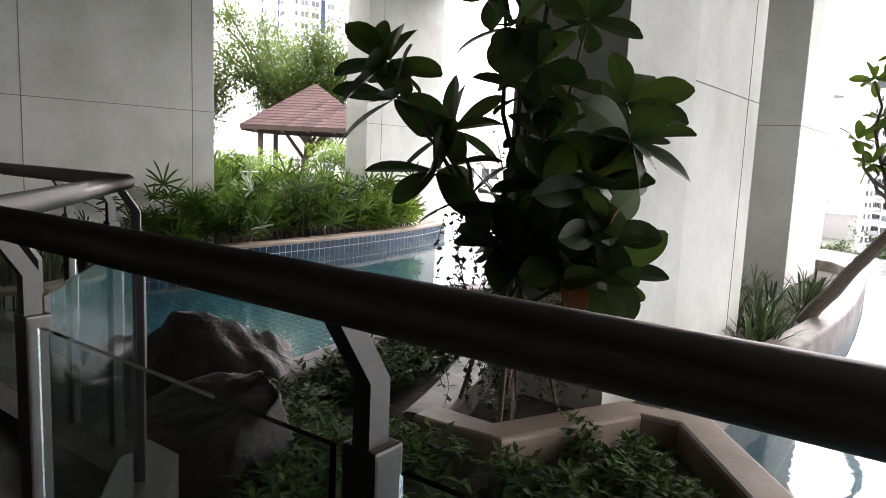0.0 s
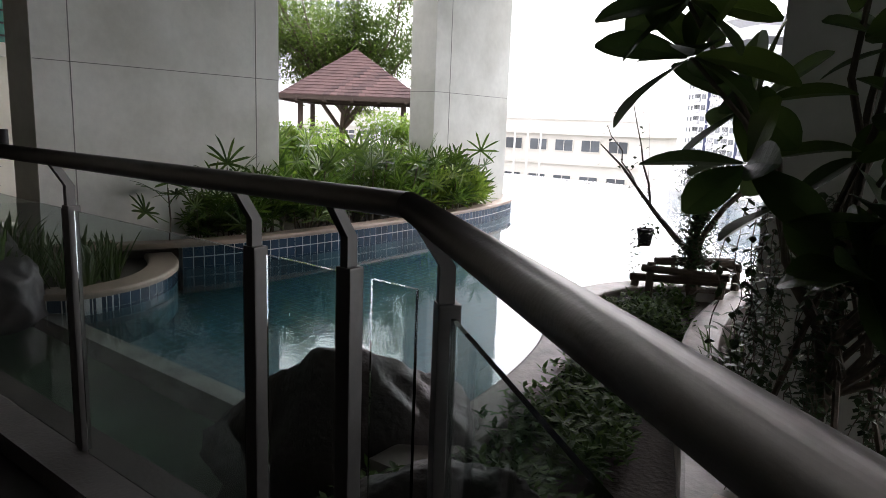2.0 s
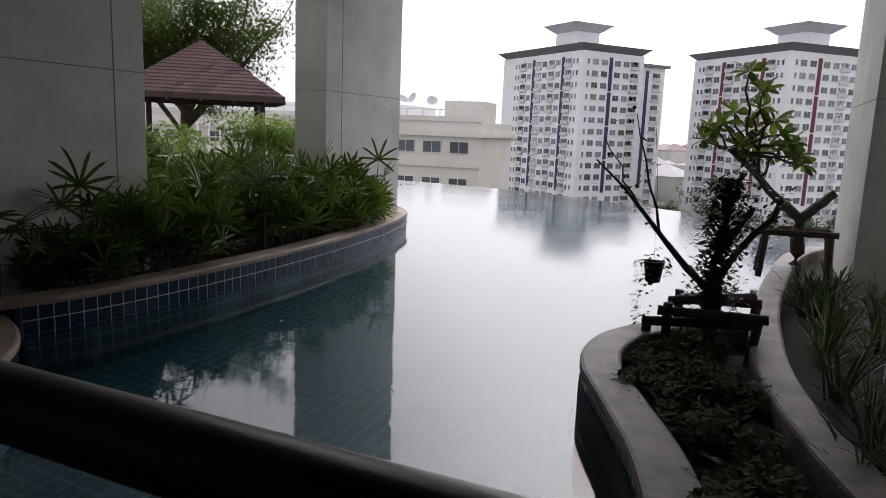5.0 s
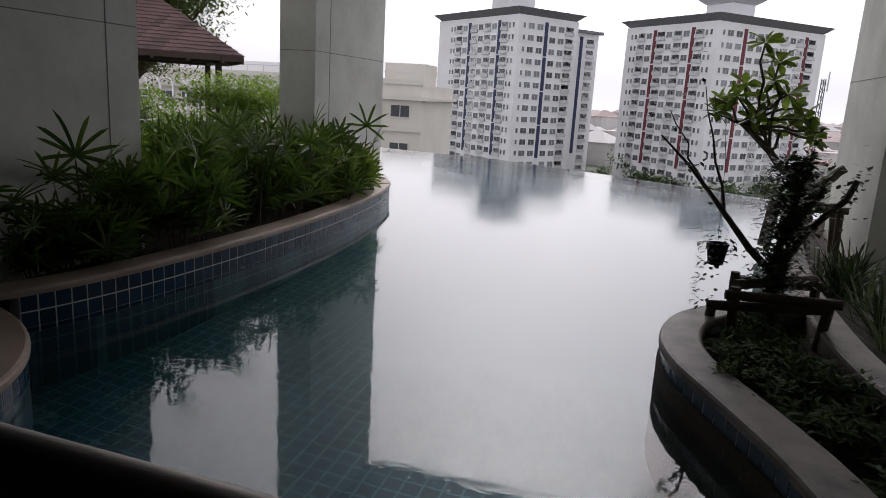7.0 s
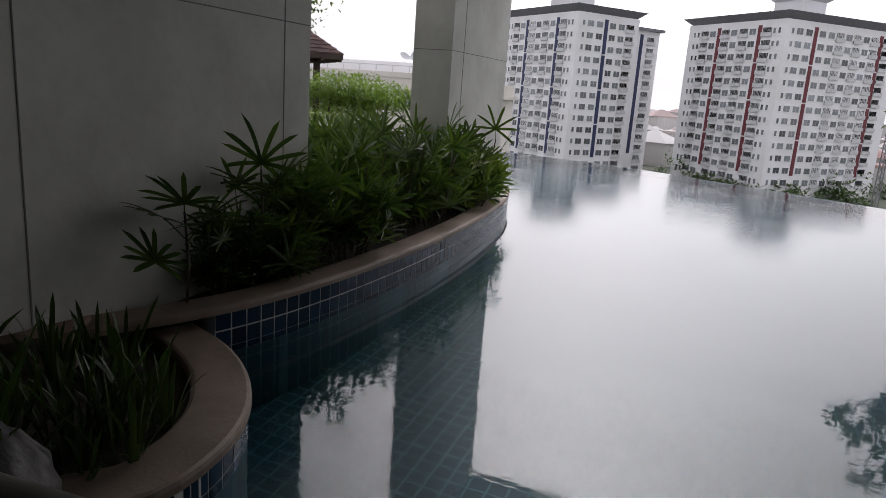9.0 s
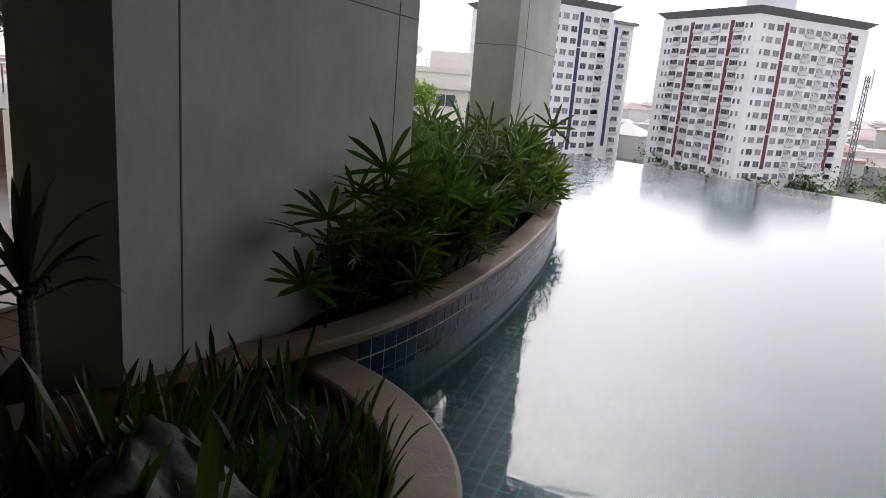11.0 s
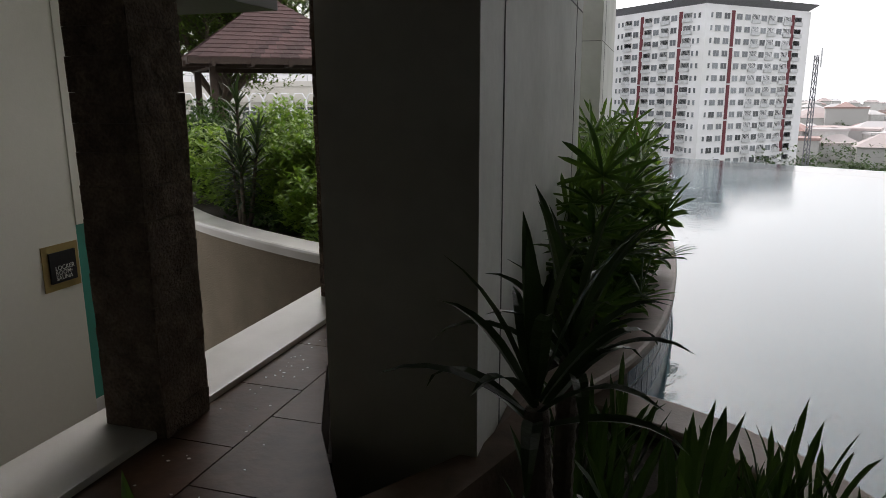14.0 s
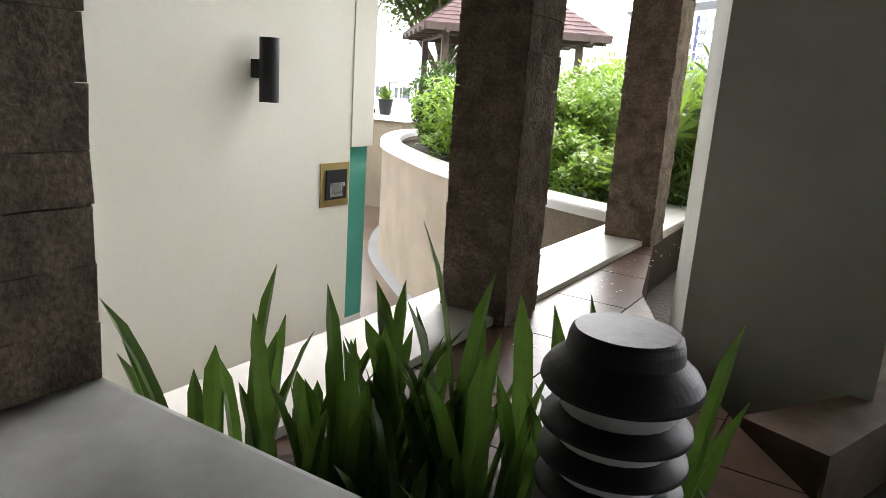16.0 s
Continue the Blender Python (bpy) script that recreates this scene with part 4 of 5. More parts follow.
def dracaena(seed, height):
    rng = random.Random(seed)
    root = thing("dracaena", None, "slim dracaena with a bare ringed stem and drooping leaves", "plant", "dracaenas beside the pier")
    bm = bmesh.new()
    n = 52
    tube(bm, [(0.02 * math.sin(3 * k / n), 0, height * k / n) for k in range(n + 1)], [(0.034 if k % 2 else 0.031) - 0.008 * k / n for k in range(n + 1)], 10)
    part("stem", bm, BARK, root)
    bm = bmesh.new()
    for k in range(17):
        a = k * 2.4 + rng.uniform(-0.3, 0.3)
        t = k / 16
        leaf(bm, (0.01 * math.cos(a), 0.01 * math.sin(a), height - 0.04 + 0.10 * t), a, 0.35 + 1.1 * t, rng.uniform(0.26, 0.38), 0.036, rng.uniform(1.2, 2.3) * (1 - 0.75 * t), "lance", 0.35, 7)
    part("foliage", bm, LEAF_DRAC, root)
    return root


def rosette(bm, p, axis, rng, n=11, length=0.26, width=0.115, bm_old=None):
    """A whorl of broad spoon-shaped leaves at a twig's end."""
    ax = Vector(axis).normalized()
    q = ax.to_track_quat("Z", "Y")
    for k in range(n):
        a = k * 2.4 + rng.uniform(-0.2, 0.2)
        up = -0.75 + 1.85 * (k / n) + rng.uniform(-0.3, 0.3)
        tmp = bmesh.new()
        leaf(tmp, (0.012 * math.cos(a), 0.012 * math.sin(a), 0.02 * k / n), a, up, length * rng.uniform(0.75, 1.1), width * rng.uniform(0.85, 1.15), rng.uniform(0.1, 0.6), "spoon", 0.18, 8)
        own = Vector((math.cos(a) * math.cos(up), math.sin(a) * math.cos(up), math.sin(up)))
        tmp.transform(Matrix.Rotation(rng.uniform(-0.95, 0.95), 4, own))
        tmp.transform(Matrix.Translation(p) @ q.to_matrix().to_4x4())
        me = bpy.data.meshes.new("tmp")
        tmp.to_mesh(me)
        tmp.free()
        (bm_old if bm_old is not None and rng.random() < 0.006 else bm).from_mesh(me)
        bpy.data.meshes.remove(me)


def branch(bm, a, b, r0, r1, rng, wob=0.05, n=5):
    a, b = Vector(a), Vector(b)
    pts = [a.lerp(b, k / n) + Vector((rng.uniform(-wob, wob), rng.uniform(-wob, wob), rng.uniform(-wob, wob) * 0.5)) * (0 if k in (0, n) else 1) for k in range(n + 1)]
    tube(bm, pts, [r0 + (r1 - r0) * k / n for k in range(n + 1)], 8)
    return pts


# the big-leaved fig tree by the railing
rng = random.Random(11)
fig = thing("fig_tree", pose(-1.92, 3.25, -0.22), "large-leaved fiddle fig tree with dark glossy leaves", "tree")
bw, bl, bo = bmesh.new(), bmesh.new(), bmesh.new()
trunk = branch(bw, (0, 0, 0), (0.0, -0.02, 1.35), 0.045, 0.032, rng, 0.03, 7)
tips = [(-0.48, -0.56, 1.98), (-0.46, -0.52, 1.80), (-0.32, -0.20, 1.66), (-0.28, -0.38, 1.44), (0.12, -0.35, 2.14), (0.02, -0.28, 2.36), (0.26, -0.33, 1.95), (0.60, -0.10, 1.80), (0.72, -0.30, 1.62), (0.32, -0.35, 1.40), (0.56, -0.35, 1.42), (0.62, -0.35, 1.22), (0.70, -0.35, 1.04), (0.12, -0.35, 1.10), (0.36, -0.20, 1.18), (0.45, -0.32, 1.02), (0.20, -0.12, 1.62), (0.32, 0.02, 2.22), (0.15, 0.02, 2.62), (0.10, -0.10, 1.86), (0.15, -0.30, 1.28)]
for tp in tips:
    base = trunk[min(len(trunk) - 1, 2 + int(max(0, tp[2] - 0.6) * 2.5))]
    bb, bl = bmesh.new(), bmesh.new()
    pts = branch(bb, base, tp, 0.018, 0.008, rng, 0.06, 4)
    limb = part("branch", bb, BARK, fig)
    ax = (Vector(tp) - base).normalized() + Vector((0, 0, 0.5))
    rosette(bl, Vector(tp), ax, rng, rng.randint(9, 11), 0.33 if tp[0] < -0.2 else 0.29, 0.155, bo)
    if tp[2] < 1.45:
        rosette(bl, pts[3], ax, rng, 4, 0.28, 0.15, bo)
    part("leaf_whorl", bl, LEAF_FIG, limb)
part("trunk", bw, BARK, fig)
leaf(bo, (0.66, -0.40, 1.12), 0.5, 0.5, 0.2, 0.1, 0.6, "spoon")
leaf(bo, (0.68, -0.38, 1.22), 0.2, 1.2, 0.16, 0.06, 0.5, "spoon")
part("old_foliage", bo, LEAF_OLD, fig, "rusty old leaves")
for k in range(4):
    a = k * 1.57 + 0.4
    part("stake", tube(bmesh.new(), [(0.32 * math.cos(a), 0.32 * math.sin(a), 0.0), (0.05 * math.cos(a), 0.05 * math.sin(a), 1.0)], 0.013, 6), LOG, fig, "slim wooden tree stake")


def vine_curtain(name, label, strands, seed, m):
    """Thin hanging stems set with many small round leaves."""
    rng = random.Random(seed)
    root = thing(name, m, label, "vine")
    bs, bl = bmesh.new(), bmesh.new()
    for (x, y, z0, z1) in strands:
        n = max(3, int(abs(z1 - z0) / 0.05))
        pts = [Vector((x + 0.05 * noise.noise(Vector((x * 9, y * 9, k * 0.35))), y + 0.05 * noise.noise(Vector((y * 7, x * 5, k * 0.35 + 9))), z0 + (z1 - z0) * k / n)) for k in range(n + 1)]
        tube(bs, pts, 0.0025, 4)
        for p in pts:
            for _ in range(3):
                leaf(bl, p, rng.uniform(0, 6.28), rng.uniform(-0.9, 0.5), rng.uniform(0.03, 0.05), 0.03, 0.3, "lance", 0.1, 2)
    part("stem", bs, BARK, root)
    part("foliage", bl, LEAF_VINE, root)
    return root


rng = random.Random(21)
vine_curtain("hanging_vine", "small-leaved vine hanging in the fig tree", [(rng.uniform(-0.40, 0.35), rng.uniform(-0.25, 0.35), rng.uniform(0.85, 1.35), rng.uniform(0.05, 0.5)) for _ in range(46)], 4, pose(-1.92, 3.25, -0.22))

# vine-grown stump tree with log frame and hanging pot on the peninsula
rng = random.Random(5)
stump = thing("vine_tree", pose(-3.52, 6.55, -0.22), "bare pruned tree overgrown with small-leaved vine", "tree")
bw, bl = bmesh.new(), bmesh.new()
branch(bw, (0, 0, 0), (0, 0, 0.75), 0.075, 0.06, rng, 0.02)
limbs = [((0, 0, 0.45), (-0.92, -0.15, 1.42), 0.032, 0.006), ((-0.42, -0.07, 0.90), (-0.66, -0.06, 1.78), 0.013, 0.003), ((-0.56, -0.09, 1.05), (-0.88, -0.12, 1.60), 0.010, 0.003), ((0, 0, 0.7), (0.05, 0.0, 1.30), 0.045, 0.03), ((0.03, 0, 0.55), (0.40, -0.05, 1.20), 0.028, 0.022), ((0.0, 0, 0.75), (0.22, 0.0, 1.12), 0.03, 0.022), ((0.05, 0, 1.1), (0.13, 0.05, 1.36), 0.025, 0.02)]
for a, b, r0, r1 in limbs:
    pts = branch(bw, a, b, r0, r1, rng, 0.03)
    for p in pts:
        for _ in range(26 if r1 > 0.01 else 3):
            q = p + Vector((rng.gauss(0, 0.045), rng.gauss(0, 0.045), rng.gauss(0, 0.09)))
            leaf(bl, q, rng.uniform(0, 6.28), rng.uniform(-0.6, 0.8), rng.uniform(0.035, 0.06), 0.034, 0.3, "lance", 0.1, 2)
for k in range(2200):
    a = rng.uniform(0, 6.28)
    z = rng.uniform(0.2, 1.32)
    r = abs(rng.gauss(0, 0.085)) + 0.04
    leaf(bl, (r * math.cos(a), r * math.sin(a), z), a, rng.uniform(-0.7, 0.8), rng.uniform(0.035, 0.055), 0.034, 0.3, "lance", 0.1, 2)
part("trunk", bw, BARK, stump)
part("vine_foliage", bl, LEAF_VINE, stump)
lf = thing("tree_trestle", pose(-3.52, 6.55, -0.22), "rustic log frame standing round the vine tree", "plant support")
for p, q in (((-0.46, -0.28, 0.24), (0.32, -0.22, 0.30)), ((-0.44, -0.26, 0.0), (-0.42, -0.26, 0.26)), ((0.30, -0.22, 0.0), (0.34, -0.22, 0.36)), ((-0.35, -0.30, 0.34), (0.40, -0.26, 0.36)), ((-0.28, -0.2, 0.40), (0.30, 0.2, 0.42)), ((-0.26, 0.24, 0.34), (0.36, 0.24, 0.36)), ((-0.25, 0.24, 0.0), (-0.25, 0.24, 0.40)), ((0.32, 0.24, 0.0), (0.32, 0.24, 0.40)), ((-0.28, -0.28, 0.0), (-0.28, -0.28, 0.40))):
    part("log", tube(bmesh.new(), [p, q], 0.036, 10), LOG, lf)
pot = thing("hanging_pot", pose(-3.95, 6.45, 0.29), "small dark plant pot hanging from a bare branch", "plant pot")
bm = lathe(bmesh.new(), [(0.055, 0.0), (0.075, 0.14), (0.08, 0.14), (0.08, 0.16), (0.07, 0.16), (0.066, 0.13), (0.001, 0.13)], 16)
part("pot", bm, BLACK, pot)
part("wire", tube(bmesh.new(), [(0, 0, 0.14), (-0.03, 0.02, 0.75), (-0.08, 0.05, 1.16)], 0.002, 4), BLACK, pot)
bl = bmesh.new()
for k in range(240):
    a = rng.uniform(0, 6.28)
    z = rng.uniform(-0.32, 0.2)
    r = 0.09 + 0.05 * rng.random()
    if z < 0.05 and math.cos(a - 3.6) < 0.3:
        continue
    leaf(bl, (r * math.cos(a), r * math.sin(a), z), a, rng.uniform(-0.8, 0.5), 0.04, 0.03, 0.3, "lance", 0.1, 2)
part("trailing_foliage", bl, LEAF_VINE, pot)

# frangipani with log support near the far pier
fr = thing("frangipani_tree", pose(-2.78, 10.3, -0.22), "leaning frangipani tree with clustered leaves", "tree")
bw, bl = bmesh.new(), bmesh.new()
rng = random.Random(8)
p1 = branch(bw, (0, 0, 0), (0.02, 0, 0.75), 0.085, 0.075, rng, 0.02)
p2 = branch(bw, (0.02, 0, 0.7), (-0.85, 0.0, 1.50), 0.06, 0.03, rng, 0.03)
ends = [(-1.10, 0.1, 1.75), (-0.85, 0.2, 1.95), (-0.55, -0.2, 2.20), (-0.72, -0.1, 2.42), (-0.28, 0.1, 1.70), (-0.40, -0.1, 1.85), (-0.12, -0.25, 1.45), (-1.15, -0.1, 1.60), (-0.5, 0.3, 1.45), (-0.02, 0.1, 1.35), (-0.95, -0.25, 1.80), (-0.62, 0.1, 1.75), (-0.3, 0.2, 1.5), (-0.75, -0.2, 1.55), (-0.2, -0.1, 1.6), (-0.55, 0.0, 2.0)]
for e in ends:
    b = p2[rng.randint(3, 5)]
    branch(bw, b, e, 0.022, 0.012, rng, 0.05)
    rosette(bl, Vector(e), (rng.uniform(-0.4, 0.4), rng.uniform(-0.4, 0.4), 1), rng, 11, 0.21, 0.088)
branch(bw, (0.05, 0, 0.75), (0.35, 0.0, 1.05), 0.06, 0.05, rng, 0.01)
part("trunk", bw, BARK, fr)
part("foliage", bl, LEAF_FRANGI, fr)
sup = thing("tree_trestle", pose(-2.78, 10.3, -0.22), "log frame propping the frangipani trunk", "plant support")
for p, q in (((-0.42, -0.2, 0.55), (0.42, -0.2, 0.57)), ((-0.38, -0.2, 0.0), (-0.34, -0.2, 0.58)), ((0.36, -0.2, 0.0), (0.34, -0.2, 0.58)), ((-0.36, 0.2, 0.56), (0.36, 0.2, 0.56)), ((-0.4, 0.22, 0.0), (-0.34, 0.2, 0.58)), ((0.4, 0.22, 0.0), (0.34, 0.2, 0.58))):
    part("log", tube(bmesh.new(), [p, q], 0.04, 10), LOG, sup)

fr2 = thing("frangipani_tree", pose(-1.12, 7.35, -0.15), "frangipani leaning out over the pool coping", "tree")
bw, bl = bmesh.new(), bmesh.new()
rng = random.Random(18)
q2 = branch(bw, (0, 0, 0), (0.62, 0.0, 0.95), 0.075, 0.05, rng, 0.03)
q3 = branch(bw, q2[5], (0.55, 0.05, 1.6), 0.045, 0.025, rng, 0.03)
for e in ((0.35, 0.1, 2.3), (0.62, -0.1, 2.0), (0.30, -0.15, 1.75), (0.85, 0.1, 2.2), (0.45, 0.2, 1.95), (0.75, -0.2, 1.7), (1.0, 0.0, 1.9), (0.55, 0.0, 2.5), (0.9, 0.2, 1.5), (0.42, 0.05, 1.55)):
    branch(bw, q3[rng.randint(2, 5)], e, 0.02, 0.011, rng, 0.05)
    rosette(bl, Vector(e), (rng.uniform(-0.4, 0.4), rng.uniform(-0.4, 0.4), 1), rng, 11, 0.21, 0.088)
part("trunk", bw, BARK, fr2)
part("foliage", bl, LEAF_FRANGI, fr2)

# lady palms along the planter
palms = [lady_palm(1, 0.66), lady_palm(2, 0.84, 5), lady_palm(3, 0.5, 4), lady_palm(4, 0.95, 5)]
bright_palm = lady_palm(6, 0.62, 5, 0.24, LEAF_PALM_YOUNG)
bright_palm.matrix_basis = pose(-8.68, 10.0, BED_Z, 0, 0, 30)
for x, y, r in ((-8.62, 9.5, 100), (-8.78, 10.4, 200), (-8.75, 9.2, 310)):
    copy_thing(bright_palm, pose(x, y, BED_Z, 0, 0, r))
young_palm(-8.62, 4.42, [(0.0, 0.0, 0.74, -1.2, 0.5, 0.27), (-0.05, -0.12, 0.66, -1.9, 0.1, 0.25), (0.12, 0.02, 0.62, -0.3, 0.0, 0.25), (0.05, -0.30, 0.44, -1.4, 0.9, 0.24), (0.1, 0.12, 0.66, 1.2, 0.3, 0.26)])
young_palm(-8.64, 5.2, [(0.0, 0.0, 0.94, -1.2, 1.1, 0.34), (-0.03, -0.16, 0.80, -1.7, 0.2, 0.28), (0.14, -0.02, 0.78, -0.5, 0.3, 0.28), (0.12, 0.1, 0.84, 0.8, 0.5, 0.3), (0.10, -0.2, 0.55, -0.9, 0.2, 0.26), (0.16, 0.1, 0.48, 0.2, 0.0, 0.26)])
young_palm(-8.45, 6.46, [(0.18, 0.0, 0.52, -0.9, 0.9, 0.30), (0.0, -0.1, 0.6, -1.6, 0.6, 0.3), (0.1, 0.15, 0.6, 0.4, 0.5, 0.3)])
spots = []
rng = random.Random(3)
for k in range(23):
    y = 5.0 + 5.6 * k / 22
    xr = -8.55 if y < 10 else -8.8
    xl = -8.80 if y < 6.2 else (-9.5 if y < 9.4 else -8.95)
    spots.append((rng.uniform(xl, xr), y + rng.uniform(-0.1, 0.1), 0.68 + 0.42 * min(1, max(0, (y - 4.8) / 2.0))))
for k in range(26):
    spots.append((rng.uniform(-10.6, -9.5), rng.uniform(6.6, 9.6), rng.uniform(0.95, 1.2)))
for x, y, r in ((-10.42, 6.62, 10), (-10.58, 7.0, 120), (-10.25, 6.9, 250)):
    copy_thing(bright_palm, pose(x, y, BED_Z, 0, 0, r)).scale = (1.25, 1.25, 1.45)
spots += [(-8.68, 4.85, 0.55), (-8.64, 5.35, 0.8)]
for k, (x, y, s) in enumerate(spots):
    base = palms[k % 4]
    m = pose(x, y, BED_Z, 0, 0, rng.uniform(0, 360))
    if k < 4:
        base.matrix_basis = m
        base.scale = (s, s, s)
    else:
        c = copy_thing(base, m)
        c.scale = (s, s, s)

# strap-leaved plants in the corner planter
straps = [strap_clump(31, 0.52, 12, width=0.030, lean=0.4), strap_clump(32, 0.46, 13, width=0.026, lean=0.55), strap_clump(33, 0.60, 11, width=0.033, lean=0.3)]
rng = random.Random(14)
spots = []
for k in range(20):
    x = rng.uniform(-8.6, -7.65)
    y = rng.uniform(2.55, 3.75)
    if x + y > -4.55 + 0.5 and x > -8.0:
        x -= 0.25
    spots.append((x, y, -0.24, rng.uniform(0.65, 1.15)))
near = [(-9.75, 1.78, 0.0), (-9.58, 1.86, 0.0), (-9.45, 1.80, 0.0), (-9.35, 1.95, 0.0), (-9.66, 2.0, 0.0), (-9.5, 2.05, 0.0), (-9.85, 1.72, 0.0), (-9.02, 1.70, 0.0), (-8.92, 1.85, -0.1), (-8.85, 2.05, -0.2), (-8.75, 2.2, -0.2), (-9.40, 1.68, 0.0), (-9.22, 1.95, 0.0), (-8.6, 1.75, -0.2), (-8.4, 1.9, -0.2), (-8.2, 2.1, -0.2), (-8.0, 1.8, -0.2)]
near += [(-9.99, 1.65, 0.0), (-10.02, 1.78, 0.0), (-9.92, 1.9, 0.0), (-9.7, 1.7, 0.0), (-9.55, 1.70, 0.0), (-9.80, 1.95, 0.0), (-9.4, 2.08, 0.0), (-9.62, 1.92, 0.0), (-8.95, 1.72, -0.05), (-8.72, 1.82, -0.15), (-8.55, 1.98, -0.15), (-8.68, 2.05, -0.15)]
near += [(rng.uniform(-9.75, -9.3), rng.uniform(1.72, 2.1), 0.0) for _ in range(9)]
near += [(rng.uniform(-8.75, -7.72), rng.uniform(1.8, 2.8), -0.1) for _ in range(26)]
spots += [(x, y, z - 0.02, rng.uniform(0.7, 1.0) * (1.18 if x > -8.5 else 0.87)) for x, y, z in near]
wide = [strap_clump(34, 0.62, 6, LEAF_WIDE, width=0.048, lean=0.17, droop=0.35), strap_clump(35, 0.52, 6, LEAF_WIDE, width=0.042, lean=0.24, droop=0.6)]
for b in wide:
    b.matrix_basis = pose(-9.52 if b is wide[0] else -9.70, 1.90, 0.0)
for k, (x, y, z, s) in enumerate(spots):
    m = pose(x, y, z, 0, 0, rng.uniform(0, 360))
    if y < 2.4:
        copy_thing(wide[k % 2], m).scale = (s, s, s * 1.08)
        continue
    b = straps[k % 3]
    if k < 3:
        b.matrix_basis = m
        b.scale = (s, s, s)
    else:
        copy_thing(b, m).scale = (s, s, s)
setting("corner_soil", prism(bmesh.new(), [(-10.05, 1.545), (-9.0, 1.545), (-9.0, 2.2), (-9.35, 2.2), (-9.8, 2.0), (-10.05, 1.8)], -0.3, 0.02), SOIL, "dark planting soil beside the marble ledge", "planting bed")

dr = dracaena(41, 0.90)
dr.matrix_basis = pose(-8.54, 2.24, -0.24, 0, 0, 0)
dr.scale = (1.0, 1.0, 1.0)
c = copy_thing(dr, pose(-8.50, 2.47, -0.24, 0, 0, 130))
c.scale = (0.95, 0.95, 1.02)

# grasses in the tree bed behind the pier
gr = [strap_clump(51, 0.42, 20, LEAF_GRASS, "spider_plant", "clump of thin arching variegated leaves", "spider plants in the tree bed", 0.014, 1.1), strap_clump(52, 0.46, 15, LEAF_DRAC, "lily_plant", "clump of arching green lily leaves", "lilies in the tree bed", 0.03, 1.25)]
rng = random.Random(77)
spots = [(rng.uniform(-2.75, -2.42), rng.uniform(4.2, 9.3)) for _ in range(26)] + [(rng.uniform(-1.42, -1.2), rng.uniform(6.0, 9.2)) for _ in range(12)] + [(rng.uniform(-2.4, -1.3), rng.uniform(6.7, 9.3)) for _ in range(16)]
for k, (x, y) in enumerate(spots):
    b = gr[k % 2]
    m = pose(x, y, -0.22, 0, 0, rng.uniform(0, 360))
    if k < 2:
        b.matrix_basis = m
    else:
        copy_thing(b, m)


def leaf_mass(name, label, mat, blobs, per, size, seed, category="shrub", kind="", name_stems=True, z0=None):
    """A shrub: twigs and small leaves scattered through uneven clumps (x, y, z, radius, height)."""
    rng = random.Random(seed)
    root = thing(name, None, label, category, kind=kind)
    bs, bl = bmesh.new(), bmesh.new()
    for (x, y, z, r, h) in blobs:
        for _ in range(per):
            d = Vector((rng.gauss(0, 1), rng.gauss(0, 1), rng.gauss(0, 1))).normalized() * (rng.random() ** 0.4)
            k = 1 + 0.4 * noise.noise(Vector((x + d.x * 1.5, y + d.y * 1.5, d.z * 1.5 + seed)))
            p = Vector((x + d.x * r * k, y + d.y * r * k, z + d.z * h * k))
            hd = math.atan2(d.y, d.x) + rng.uniform(-0.9, 0.9)
            for q in range(3):
                leaf(bl, p, hd + q * 2.1, rng.uniform(-0.3, 0.9), size * rng.uniform(0.7, 1.2), size * 0.42, 0.5, "lance", 0.15, 2)
        tube(bs, [(x, y, z - h if z0 is None else z0), (x + 0.05, y, z)], [0.02, 0.008], 6)
    part("twig_frame", bs, BARK, root)
    part("foliage", bl, mat, root)
    return root


# low shrubs between the railing and the coping, and in the shrub bed
rng = random.Random(9)
blobs = []
for k in range(48):
    x, y = rng.uniform(-3.25, -2.35), rng.uniform(1.75, 5.7)
    if x > -2.3 - (y - 2.7) * 0.27 - 0.25 and y > 2.6:
        x -= 0.35
    if y > 3.6:
        x -= (y - 3.6) * 0.22
    blobs.append((x, y, -0.14, 0.20, 0.13))
for k in range(30):
    blobs.append((rng.uniform(-2.3, -0.6), rng.uniform(0.95, 2.6), -0.14, 0.20, 0.14))
for x, y in ((-3.55, 5.75), (-3.75, 5.95), (-3.45, 6.1), (-3.2, 5.3), (-3.65, 6.35)):
    blobs.append((x, y, -0.13, 0.15, 0.12))
for k in range(8):
    blobs.append((rng.uniform(-1.5, -0.75), rng.uniform(2.5, 3.2), -0.14, 0.16, 0.12))
leaf_mass("ground_cover", "low leafy shrubs covering the bed by the railing", LEAF_SHRUB, blobs, 90, 0.065, 2, kind="stuff")

# garden behind the palm planter
rng = random.Random(17)
leaf_mass("round_hedge", "rounded bright green clipped hedge below the pavilion", LEAF_BRIGHT, [(-10.95, 8.0, 0.78, 0.36, 0.48), (-13.6, 11.2, 0.45, 0.75, 0.62), (-13.0, 12.0, 0.4, 0.6, 0.55), (-14.4, 11.0, 0.4, 0.7, 0.6)], 1500, 0.08, 5)
leaf_mass("garden_bush", "loose bright green bush on the curved planter", LEAF_BRIGHT, [(-12.3, 8.3, 0.35, 0.55, 0.55), (-11.8, 8.9, 0.45, 0.6, 0.6), (-12.9, 9.2, 0.55, 0.7, 0.65), (-12.2, 9.8, 0.65, 0.7, 0.7)], 1300, 0.085, 6)
